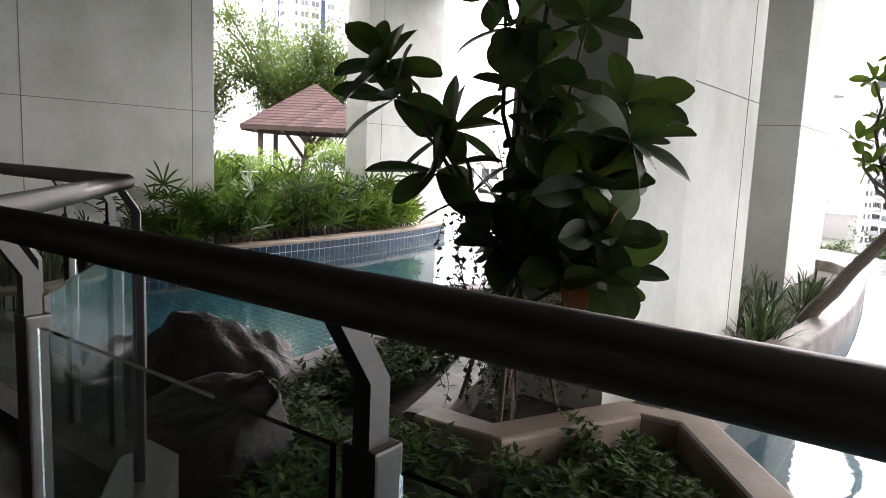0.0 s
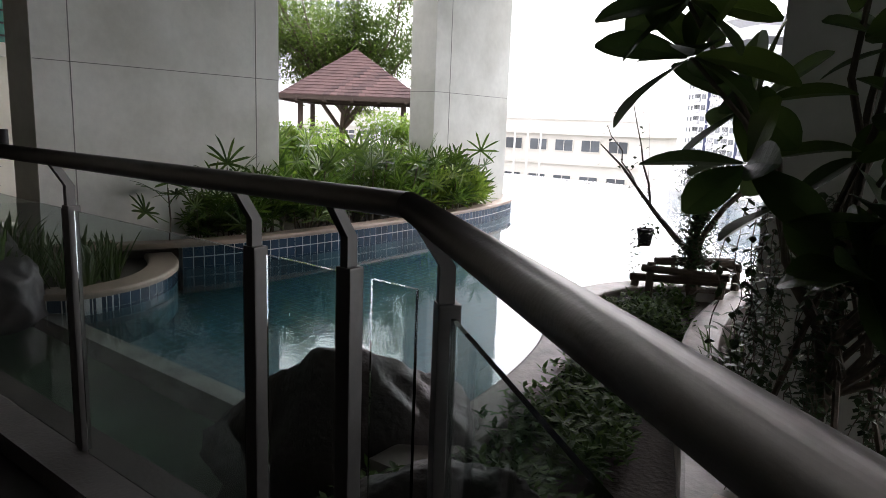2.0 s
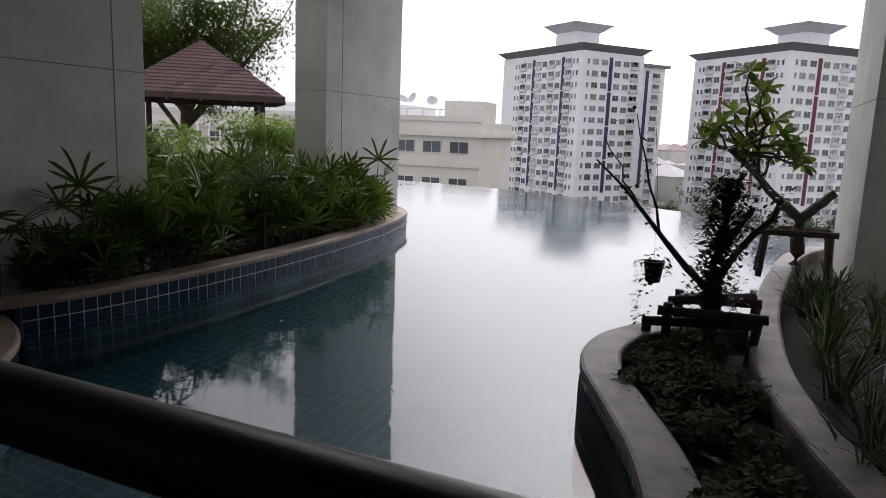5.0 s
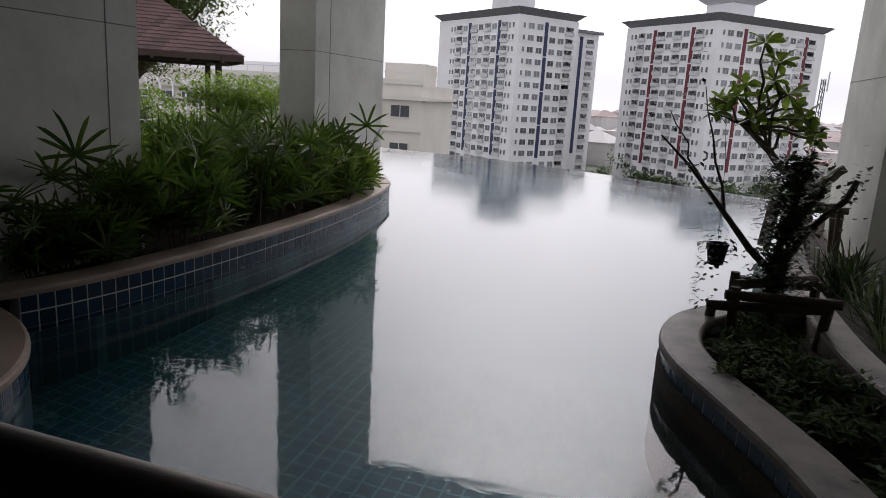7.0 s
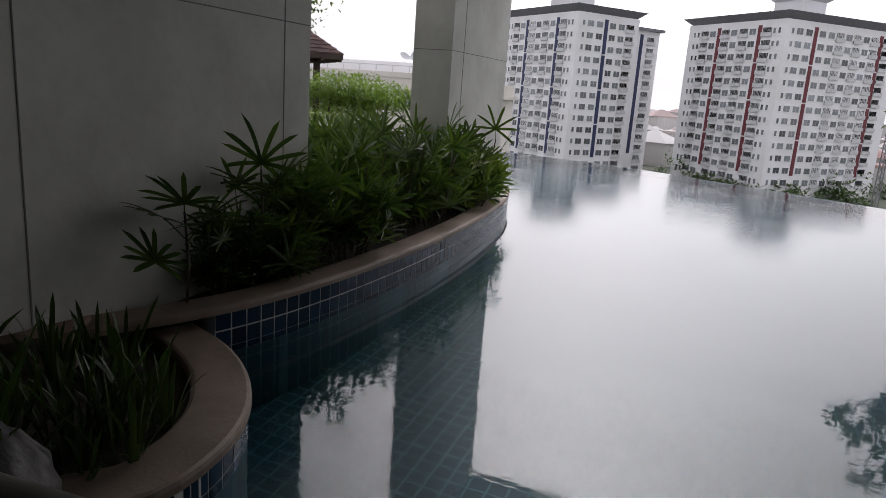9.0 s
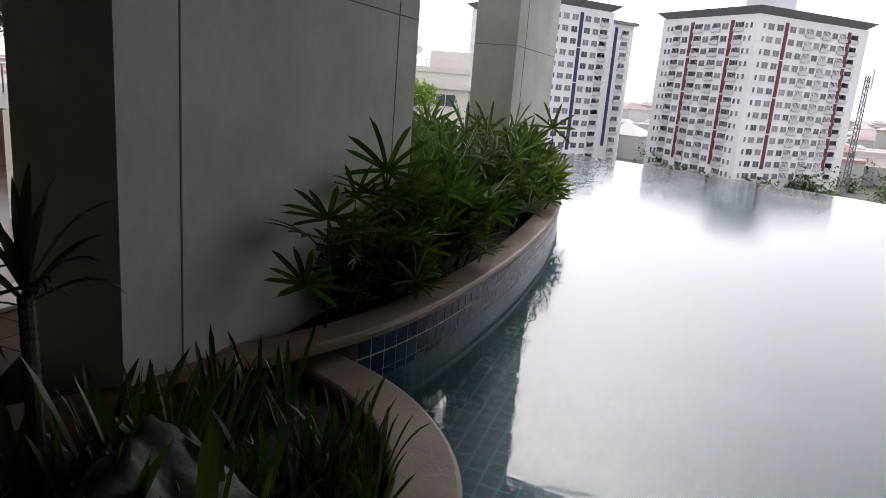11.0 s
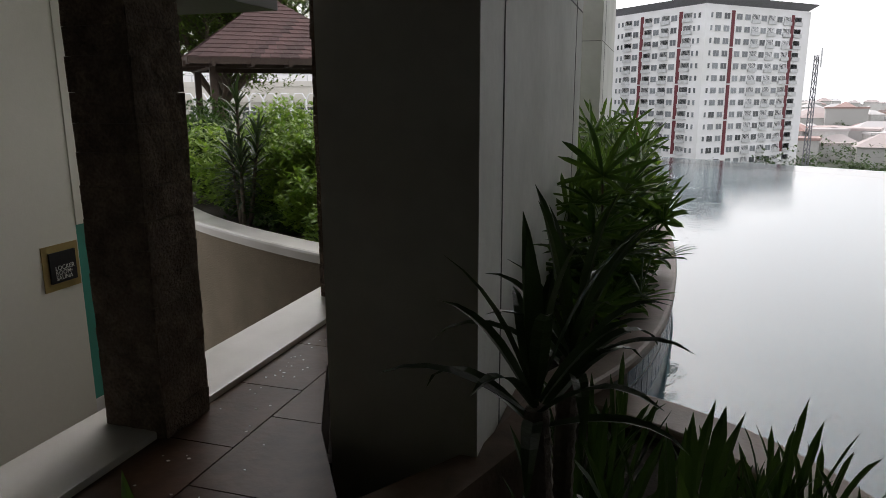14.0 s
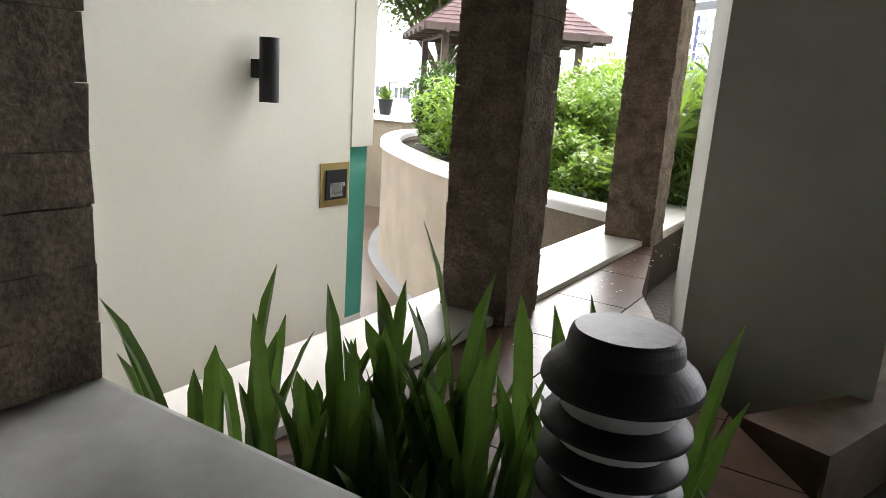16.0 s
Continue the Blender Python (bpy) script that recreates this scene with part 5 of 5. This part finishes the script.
leaf_mass("garden_bush", "dense green bush at the planter's bend", LEAF_SHRUB, [(-15.0, 10.3, 0.45, 0.55, 0.6), (-14.4, 9.6, 0.3, 0.5, 0.5), (-15.6, 11.4, 0.6, 0.6, 0.7)], 1000, 0.10, 7)
leaf_mass("feathery_tree", "flat-topped feathery green shrub beside the pavilion", LEAF_BRIGHT, [(-12.3, 11.9, 1.22, 0.75, 0.36), (-11.6, 12.1, 1.05, 0.6, 0.3), (-14.2, 16.2, 1.25, 0.9, 0.4), (-13.3, 16.4, 1.1, 0.7, 0.35), (-14.9, 15.8, 0.9, 0.8, 0.4), (-13.9, 15.2, 0.6, 0.8, 0.4)], 900, 0.085, 8)
rng = random.Random(57)
gd = thing("dracaena", pose(-12.75, 7.72, -0.22), "leafy dracaena with many spreading whorls on the curved planter", "plant", "dracaenas beside the pier")
gs, gl = bmesh.new(), bmesh.new()
for sx, sy, sh in ((0, 0, 1.45), (0.18, 0.1, 1.05), (-0.2, 0.12, 0.95), (0.1, -0.15, 0.8)):
    tube(gs, [(sx * 0.3, sy * 0.3, 0), (sx, sy, sh)], [0.025, 0.016], 8)
    for k in range(62):
        t = 0.30 + 0.70 * k / 61
        a = k * 2.4
        leaf(gl, (sx * (0.3 + 0.7 * t), sy * (0.3 + 0.7 * t), sh * t), a, 0.2 + 1.1 * max(0, t - 0.6) / 0.4 + rng.uniform(-0.2, 0.2), rng.uniform(0.26, 0.36), 0.034, rng.uniform(0.5, 1.3), "lance", 0.3, 5)
part("stem", gs, BARK, gd)
part("foliage", gl, LEAF_DRAC, gd)
leaf_mass("garden_bush", "light green bush spilling over the curved coping", LEAF_BRIGHT, [(-11.7, 7.55, 0.1, 0.45, 0.40), (-12.2, 8.1, 0.35, 0.55, 0.55), (-13.4, 8.5, 0.40, 0.55, 0.55), (-13.0, 8.9, 0.7, 0.5, 0.5), (-14.2, 9.3, 0.35, 0.55, 0.55), (-11.2, 7.1, 0.0, 0.4, 0.3)], 700, 0.10, 26)
leaf_mass("ground_cover", "dark low leaves covering the terrace soil", LEAF_SHRUB, [(-11.0 - 0.33 * k + rng.uniform(-0.2, 0.2), 6.75 + 0.2 * k + 0.012 * k * k + rng.uniform(0.0, 0.7), -0.1, 0.3, 0.16) for k in range(13)] + [(rng.uniform(-13.5, -10.0), rng.uniform(8.2, 12.0), -0.1, 0.35, 0.2) for k in range(26)], 110, 0.09, 27, kind="stuff")


def broad_tree(name, x, y, z, height, crown, seed, label, n_limb=9, per=240, leaf_size=0.16):
    """A branching garden tree with a crown of many leaf clusters."""
    rng = random.Random(seed)
    root = thing(name, pose(x, y, z), label, "tree")
    bw, bl = bmesh.new(), bmesh.new()
    pts = branch(bw, (0, 0, 0), (0.15, 0.1, height * 0.42), 0.16, 0.11, rng, 0.12)
    for i in range(n_limb):
        a = i * 2.4 + rng.uniform(-0.3, 0.3)
        l = crown * rng.uniform(0.5, 1.0)
        e = Vector((math.cos(a) * l, math.sin(a) * l, height * rng.uniform(0.55, 0.98)))
        s = pts[rng.randint(2, 5)]
        q = branch(bw, s, e, 0.07, 0.018, rng, 0.18, 6)
        for p in q[2:]:
            for t in range(4):
                c = p + Vector((rng.gauss(0, 0.32), rng.gauss(0, 0.32), rng.gauss(0, 0.24)))
                tube(bw, [p, c], 0.008, 4)
                for _ in range(per // 4):
                    d = Vector((rng.gauss(0, 0.30), rng.gauss(0, 0.30), rng.gauss(0, 0.20)))
                    leaf(bl, c + d, rng.uniform(0, 6.28), rng.uniform(-0.5, 0.9), leaf_size * rng.uniform(0.7, 1.2), leaf_size * 0.4, 0.5, "lance", 0.15, 2)
    part("trunk", bw, BARK, root)
    part("crown", bl, LEAF_GARDEN, root)
    return root


broad_tree("garden_tree", -19.6, 17.4, -0.2, 7.2, 3.9, 3, "spreading garden tree behind the pavilion", 26, 300)
broad_tree("garden_tree", -21.4, 13.3, -0.2, 5.6, 2.3, 4, "spreading garden tree over the sun deck", 13, 300)

# ---- far buildings ----
GROUND_Z = -19.0


def window_mesh(w, h, frame_mat, two=True, glass=PANE):
    bm = bmesh.new()
    box(bm, -w / 2, -0.10, -h / 2, w / 2, 0.06, h / 2)
    for f in bm.faces:
        f.material_index = 1
    n = 2 if two else 1
    pw = (w - 0.12 - 0.08 * (n - 1)) / n
    for k in range(n):
        x0 = -w / 2 + 0.06 + k * (pw + 0.08)
        box(bm, x0, -0.12, -h / 2 + 0.07, x0 + pw, -0.08, h / 2 - 0.07)
    for i, f in enumerate(bm.faces):
        f.material_index = 1 if i < 6 else 0
    return mesh_of(bm, [glass, frame_mat])


WIN_WIDE, WIN_SLIM = window_mesh(2.1, 1.55, TOWER_WHITE), window_mesh(0.8, 1.35, TOWER_WHITE, False)
HOTEL_PANE = material("hotel_window_glass", (0.06, 0.068, 0.075), 0.15, spread=0.3, grain=0.8, bump=0, random_tint=0.4)
WIN_HOTEL = window_mesh(2.0, 1.25, CREAM, True, HOTEL_PANE)


def put(name, me, parent, m):
    ob = new(name, me)
    ob.parent = parent
    ob.matrix_basis = m
    return ob


def balcony_mesh():
    bm = bmesh.new()
    box(bm, -1.6, -0.35, -1.30, 1.6, 0.0, -1.15)
    box(bm, -1.6, -0.35, -1.15, 1.6, -0.30, -0.35)
    for f in bm.faces:
        f.material_index = 0
    n = len(bm.faces)
    box(bm, -1.35, 0.0, -1.15, 1.35, 0.06, 0.85)
    for i, f in enumerate(bm.faces):
        f.material_index = 0 if i < n else 1
    return mesh_of(bm, [TOWER_SHADE, PANE])


BALCONY = balcony_mesh()


def tower(dist, az, turn, left_len, right_len, wing, stripe, top, label):
    """A white apartment tower. Its near corner stands at the origin; the right face runs along x, the left face along y."""
    a = radians(az)
    root = thing("apartment_tower", pose(-math.sin(a) * dist - 3.5, math.cos(a) * dist, GROUND_Z, 0, 0, turn), label, "apartment building", "apartment towers beyond the pool")
    H = top - GROUND_Z
    part("wall", boxed(0, 0, 0, right_len, left_len, H), TOWER_WHITE, root)
    if wing:
        part("wing_wall", boxed(right_len, 5.0, 0, right_len + wing, left_len - 4, H - 2.0), TOWER_WHITE, root)
        part("wing_roof_edge", boxed(right_len - 1, 4.0, H - 2.0, right_len + wing + 1.0, left_len - 4, H - 1.2), ROOF_GREY, root)

    def flare(x0, y0, x1, y1, z0, z1, o):
        bm = bmesh.new()
        lo = [bm.verts.new(p) for p in ((x0, y0, z0), (x1, y0, z0), (x1, y1, z0), (x0, y1, z0))]
        hi = [bm.verts.new(p) for p in ((x0 - o, y0 - o, z1), (x1 + o, y0 - o, z1), (x1 + o, y1 + o, z1), (x0 - o, y1 + o, z1))]
        for i in range(4):
            bm.faces.new((lo[i], lo[(i + 1) % 4], hi[(i + 1) % 4], hi[i]))
        bm.faces.new(hi)
        bm.faces.new(lo[::-1])
        bmesh.ops.recalc_face_normals(bm, faces=bm.faces)
        return bm
    part("roof", flare(0.5, 0.5, right_len - 0.5, left_len - 0.5, H, H + 1.7, 2.0), ROOF_GREY, root, "dark flared roof edge")
    cx, cy = right_len * 0.42, left_len * 0.36
    part("plant_room", boxed(cx - 4, cy - 4, H + 1.6, cx + 4, cy + 5, H + 6.7), TOWER_WHITE, root)
    part("roof_canopy", flare(cx - 4.2, cy - 4.2, cx + 4.2, cy + 5.2, H + 6.2, H + 8.2, 2.6), TOWER_SHADE, root, "butterfly roof canopy")
    zs = [H - 2.6 - 3.0 * k for k in range(13) if H - 2.6 - 3.0 * k > 2]
    for face, length, pattern in (("right", right_len, ("slim", "wide", "wide", "stripe", "wide", "wide", "balcony", "wide", "balcony", "wide", "balcony", "stripe", "balcony")), ("left", left_len, ("slim", "slim", "balcony", "stripe", "wide", "balcony", "wide", "balcony", "stripe", "wide", "balcony", "slim", "slim"))):
        widths = [1.5 if k == "slim" else (1.4 if k == "stripe" else 3.05) for k in pattern]
        run = 1.2
        for kind, w in zip(pattern, widths):
            if run + w > length - 0.3:
                break
            c0 = run + w / 2
            run += w
            if kind == "stripe":
                for j in range(4):
                    z1, z0 = H - 1.2 - 9.0 * j, H - 1.2 - 9.0 * (j + 1) + 0.35
                    part("stripe", boxed(c0 - 0.55, -0.15, z0, c0 + 0.55, 0, z1) if face == "right" else boxed(-0.15, c0 - 0.55, z0, 0, c0 + 0.55, z1), stripe, root, "coloured facade stripe")
                continue
            for z in zs:
                m = pose(c0, 0, z) if face == "right" else pose(0, c0, z, 0, 0, -90)
                put("balcony" if kind == "balcony" else "window", BALCONY if kind == "balcony" else (WIN_WIDE if kind == "wide" else WIN_SLIM), root, m)
    if wing:
        for xx in (right_len + 1.8, right_len + wing - 3.2):
            for z in zs:
                put("window" if xx < right_len + 3 else "balcony", WIN_WIDE if xx < right_len + 3 else BALCONY, root, pose(xx, 5.0, z - 1.8))
        part("stripe", boxed(right_len + wing / 2 - 0.8, 4.85, H - 36, right_len + wing / 2 + 0.3, 5.0, H - 3), stripe, root, "coloured facade stripe")
    return root


tower(188, 13.35, 52, 37.5, 21, 13, NAVY, 23.2, "white apartment tower with navy blue stripes")
tower(188, -1.5, 45, 33, 39.5, 0, CRIMSON, 23.2, "white apartment tower with crimson red stripes")
tower(190, 49.0, 70, 26, 16, 0, NAVY, 52.0, "tall pale apartment tower behind the garden trees")

# cream low-rise across the road
lowb = thing("low_rise", pose(-28.7, 66.3, GROUND_Z, 0, 0, 6), "cream low-rise building with a balustraded roof", "building")
H = 2.3 - GROUND_Z
part("wall", boxed(-45, 0, 0, 0, 14, H), CREAM, lowb)
part("cornice", boxed(-45.4, -0.5, H - 1.5, 0.5, 14.4, H - 1.15), CREAM, lowb)
part("parapet", boxed(-45, -0.15, H, 0.15, 0.15, H + 0.5), CREAM, lowb)
part("roof_house", boxed(-5.2, 4, H, -0.8, 9, H + 2.2), CREAM, lowb)
part("roof_hall", boxed(-34, 3, H, -9, 12, H + 1.6), TOWER_WHITE, lowb)
for k in range(15):
    x = -2.2 - 2.9 * k
    for r in range(4):
        put("window", WIN_HOTEL, lowb, pose(x, 0, H - 2.6 - 3.7 * r))
for r in range(4):
    part("ledge", boxed(-45, -0.25, H - 4.6 - 3.7 * r, 0.1, 0, H - 4.3 - 3.7 * r), CREAM, lowb)
for k in range(24):
    part("baluster", boxed(-0.8 - 1.8 * k, -0.1, H + 0.5, -0.72 - 1.8 * k, -0.02, H + 1.1), TOWER_SHADE, lowb)
part("roof_rail", boxed(-45, -0.1, H + 1.1, 0, -0.02, H + 1.18), TOWER_SHADE, lowb)
for k in range(3):
    dish = part("satellite_dish", lathe(bmesh.new(), [(0.02, 0), (0.35, 0.07), (0.56, 0.20), (0.60, 0.28), (0.55, 0.24), (0.35, 0.11), (0.02, 0.05)], 18), TOWER_SHADE, lowb)
    dish.matrix_basis = pose((-6.5, -8.6, -9.9)[k], 3.5, H + (2.0, 2.3, 2.1)[k], (50, 62, 38)[k], 0, (20, -35, 60)[k])

# white posts with a zigzag top before the low-rise
for k in range(16):
    x = -10.0 - 1.5 * k
    part("trellis_post", boxed(x - 0.07, -1.6, H - 9.0, x + 0.07, -1.46, H - 1.3), TOWER_WHITE, lowb)
    part("trellis_peak", tube(bmesh.new(), [(x, -1.53, H - 1.3), (x - 0.37, -1.53, H - 0.7), (x - 1.12, -1.53, H - 0.7), (x - 1.5, -1.53, H - 1.3)], 0.07, 6), TOWER_WHITE, lowb)

mast = thing("antenna_mast", pose(22.7, 167.0, GROUND_Z), "slim grey lattice antenna mast beside the tower", "antenna mast")
MAST = 28.5
legs = [(0.75 * math.cos(a), 0.75 * math.sin(a)) for a in (0.4, 2.5, 4.6)]
for x, y in legs:
    part("leg", tube(bmesh.new(), [(x, y, 0), (x * 0.6, y * 0.6, MAST)], 0.11, 6), ROOF_GREY, mast)
for k in range(18):
    z0, z1 = MAST * k / 18, MAST * (k + 1) / 18
    for i in range(3):
        (x0, y0), (x1, y1) = legs[i], legs[(i + 1) % 3]
        part("brace", tube(bmesh.new(), [(x0 * (1 - 0.4 * z0 / MAST), y0 * (1 - 0.4 * z0 / MAST), z0), (x1 * (1 - 0.4 * z1 / MAST), y1 * (1 - 0.4 * z1 / MAST), z1)], 0.06, 5), ROOF_GREY, mast)
part("antenna", tube(bmesh.new(), [(0.9, 0, MAST - 2.5), (0.9, 0, MAST + 1.5)], 0.15, 8), TOWER_SHADE, mast)
part("antenna_arm", tube(bmesh.new(), [(-0.6, 0, MAST - 1.0), (0.9, 0, MAST - 1.0)], 0.07, 6), ROOF_GREY, mast)

# city below: low houses to the horizon
setting("ground", boxed(-3000, 25, GROUND_Z - 2, 3000, 4000, GROUND_Z), GROUND, "hazy pale city ground far below the pool", "ground")
rng = random.Random(99)
bm, br = bmesh.new(), bmesh.new()
verts, faces, rv, rf = [], [], [], []


def add_box(vs, fs, x, y, z, w, d, h, t):
    c, s = math.cos(t), math.sin(t)
    n = len(vs)
    for dz in (0, h):
        for a, b in ((-1, -1), (1, -1), (1, 1), (-1, 1)):
            vs.append((x + (a * w * c - b * d * s) / 2, y + (a * w * s + b * d * c) / 2, z + dz))
    fs += [(n, n + 1, n + 5, n + 4), (n + 1, n + 2, n + 6, n + 5), (n + 2, n + 3, n + 7, n + 6), (n + 3, n, n + 4, n + 7), (n + 4, n + 5, n + 6, n + 7)]


def add_hip(vs, fs, x, y, z, w, d, h, t):
    """A hipped roof over a house."""
    c, s = math.cos(t), math.sin(t)
    n = len(vs)
    r = max(0.5, (w - d) / 2)
    for a, b, dz in ((-w / 2, -d / 2, 0), (w / 2, -d / 2, 0), (w / 2, d / 2, 0), (-w / 2, d / 2, 0), (-r, 0, h), (r, 0, h)):
        vs.append((x + a * c - b * s, y + a * s + b * c, z + dz))
    fs += [(n, n + 1, n + 5, n + 4), (n + 1, n + 2, n + 5), (n + 2, n + 3, n + 4, n + 5), (n + 3, n, n + 4), (n + 3, n + 2, n + 1, n)]


for k in range(1100):
    d = 235 + 800 * rng.random() ** 1.15
    a = rng.uniform(-0.75, 0.95)
    x, y = -math.sin(a) * d, math.cos(a) * d
    h = rng.choice((4, 5, 6, 7, 8, 9)) if d < 400 else rng.choice((5, 7, 9, 11, 14))
    if abs(math.degrees(a) - 13) < 9 and 150 < d < 240 or abs(math.degrees(a) + 3) < 10 and 150 < d < 240:
        continue
    w, dd, t = rng.uniform(7, 19), rng.uniform(7, 15), rng.uniform(-0.5, 0.5)
    add_box(verts, faces, x, y, GROUND_Z, w, dd, h, t)
    if rng.random() < 0.45:
        add_box(rv, rf, x, y, GROUND_Z + h, w * 1.06, dd * 1.06, 0.8, t)
    else:
        add_hip(rv, rf, x, y, GROUND_Z + h, w * 1.12, dd * 1.12, min(w, dd) * 0.3, t)
bm.free(), br.free()
for nm, vs, fs, mt, lb in (("city_houses", verts, faces, CITY, "low-rise city blocks with walls coloured pale to suggest haze"), ("city_roofs", rv, rf, CITY_ROOF, "flat clay and grey roofs of the city blocks")):
    me = bpy.data.meshes.new(nm)
    me.from_pydata(vs, [], fs)
    me.materials.append(mt)
    tagged(new(nm, me), lb, "buildings", kind="stuff")
rng = random.Random(12)
blobs = []
for k in range(95):
    d, a = rng.uniform(165, 225), rng.choice((-0.46, -0.36, -0.25, -0.19, -0.1, -0.02, 0.05, 0.12, 0.2)) + rng.gauss(0, 0.025)
    blobs.append((-math.sin(a) * d, math.cos(a) * d, GROUND_Z + rng.uniform(0.0, 2.0), rng.uniform(2.0, 4.2), rng.uniform(2.0, 3.0)))
for k in range(110):
    d, a = rng.uniform(190, 520), rng.uniform(-0.55, 0.1)
    blobs.append((-math.sin(a) * d, math.cos(a) * d, GROUND_Z + 4.0, rng.uniform(4, 9), rng.uniform(2.5, 4.5)))
leaf_mass("street_trees", "dark green street trees at the towers' feet", LEAF_TREE, blobs, 90, 1.1, 13, "trees", "stuff")


def haze_glow_material():
    m = bpy.data.materials.new("white_haze_glow")
    m.use_nodes = True
    nt = m.node_tree
    nt.nodes.clear()
    o, e, t = nt.nodes.new("ShaderNodeOutputMaterial"), nt.nodes.new("ShaderNodeEmission"), nt.nodes.new("ShaderNodeBsdfTransparent")
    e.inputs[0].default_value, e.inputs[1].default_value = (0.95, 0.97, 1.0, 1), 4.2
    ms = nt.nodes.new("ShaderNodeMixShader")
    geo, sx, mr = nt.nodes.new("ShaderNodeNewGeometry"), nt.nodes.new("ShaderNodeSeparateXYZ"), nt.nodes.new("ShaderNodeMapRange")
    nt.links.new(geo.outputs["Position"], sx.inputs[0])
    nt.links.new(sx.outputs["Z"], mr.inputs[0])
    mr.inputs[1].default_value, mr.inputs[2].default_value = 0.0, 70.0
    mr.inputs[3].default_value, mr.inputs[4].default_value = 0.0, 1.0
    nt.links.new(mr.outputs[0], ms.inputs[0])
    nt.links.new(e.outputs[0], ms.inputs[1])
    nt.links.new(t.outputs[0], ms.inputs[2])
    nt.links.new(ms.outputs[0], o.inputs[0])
    return m


# Curved glowing sheet that imitates horizon haze, fading out with height.
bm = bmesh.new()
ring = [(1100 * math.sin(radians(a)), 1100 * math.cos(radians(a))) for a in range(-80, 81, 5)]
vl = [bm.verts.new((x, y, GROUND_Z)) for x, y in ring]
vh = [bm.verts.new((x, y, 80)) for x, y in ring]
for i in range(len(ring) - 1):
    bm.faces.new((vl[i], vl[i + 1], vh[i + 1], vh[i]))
setting("backdrop", bm, haze_glow_material(), "glowing white backdrop sheet standing in for horizon haze", "backdrop")

# ---- pieces: wall tiles and floor tiles ----
rim_cut = [p for p in rim if p.y > 4.42]
tiled_wall("palm_planter_wall", rim_cut, 0.02, -1, COPE_Z - 0.055, 3, 0.118, "planter wall faced with glazed blue tiles")
tiled_wall("small_planter_wall", pl_small, -0.02, 1, SMALL_Z - 0.055, 2, 0.118, "low planter wall faced with glazed blue tiles")
tiled_wall("peninsula_wall", pen, -0.02, 1, COPE_Z - 0.06, 3, 0.118, "shrub bed wall faced with glazed blue tiles")
right_run = [p for p in mid if p.x > -1.3 and p.y < 12]
tiled_wall("tree_bed_wall", right_run, 0.10, 1, COPE_Z - 0.06, 3, 0.118, "tree bed wall faced with pale blue tiles")
corridor = bpy.data.objects["corridor_floor"]
TS = 0.52


def clipped(poly, x0, y0, x1, y1):
    """The part of a plan polygon inside a rectangle."""
    def cut(ps, keep, cross):
        out = []
        for p, q in zip(ps, ps[1:] + ps[:1]):
            if keep(p):
                out.append(p)
            if keep(p) != keep(q):
                out.append(cross(p, q))
        return out

    def at_x(v):
        return lambda p, q: (v, p[1] + (q[1] - p[1]) * (v - p[0]) / (q[0] - p[0]))

    def at_y(v):
        return lambda p, q: (p[0] + (q[0] - p[0]) * (v - p[1]) / (q[1] - p[1]), v)
    ps = cut(list(poly), lambda p: p[0] >= x0, at_x(x0))
    ps = cut(ps, lambda p: p[0] <= x1, at_x(x1)) if ps else ps
    ps = cut(ps, lambda p: p[1] >= y0, at_y(y0)) if ps else ps
    return cut(ps, lambda p: p[1] <= y1, at_y(y1)) if ps else ps


for i in range(-1, 3):
    for j in range(-4, 8):
        x0 = -9.75 - TS + TS * i + 0.0
        y0 = 2.73 + TS * j + (0.26 if i % 2 == 0 else 0.0)
        ps = clipped(corridor_plan, x0 + 0.003, y0 + 0.003, x0 + TS - 0.003, y0 + TS - 0.003)
        if len(ps) > 2:
            part("tile", prism(bmesh.new(), ps, -0.010, 0.0), FLOOR_TILE, corridor)


# pale fallen bits on the wet corridor tiles
rng = random.Random(61)
bm = bmesh.new()
for k in range(80):
    y = rng.uniform(1.9, 5.8)
    x = rng.uniform(-10.0, -9.35 if y < 2.8 else -9.85 + 0.12 * max(0.0, 3.6 - y) * 3)
    r = rng.uniform(0.002, 0.0065)
    a0 = rng.uniform(0, 6.28)
    prism(bm, [(x + r * math.cos(a0 + q * 1.257) * (1.6 if q == 0 else 1), y + r * math.sin(a0 + q * 1.257)) for q in range(5)], 0.0004, 0.0014)
tagged(part("leaf_litter", bm, MARBLE), "pale fallen petals and bits on the corridor tiles", "litter", kind="stuff")
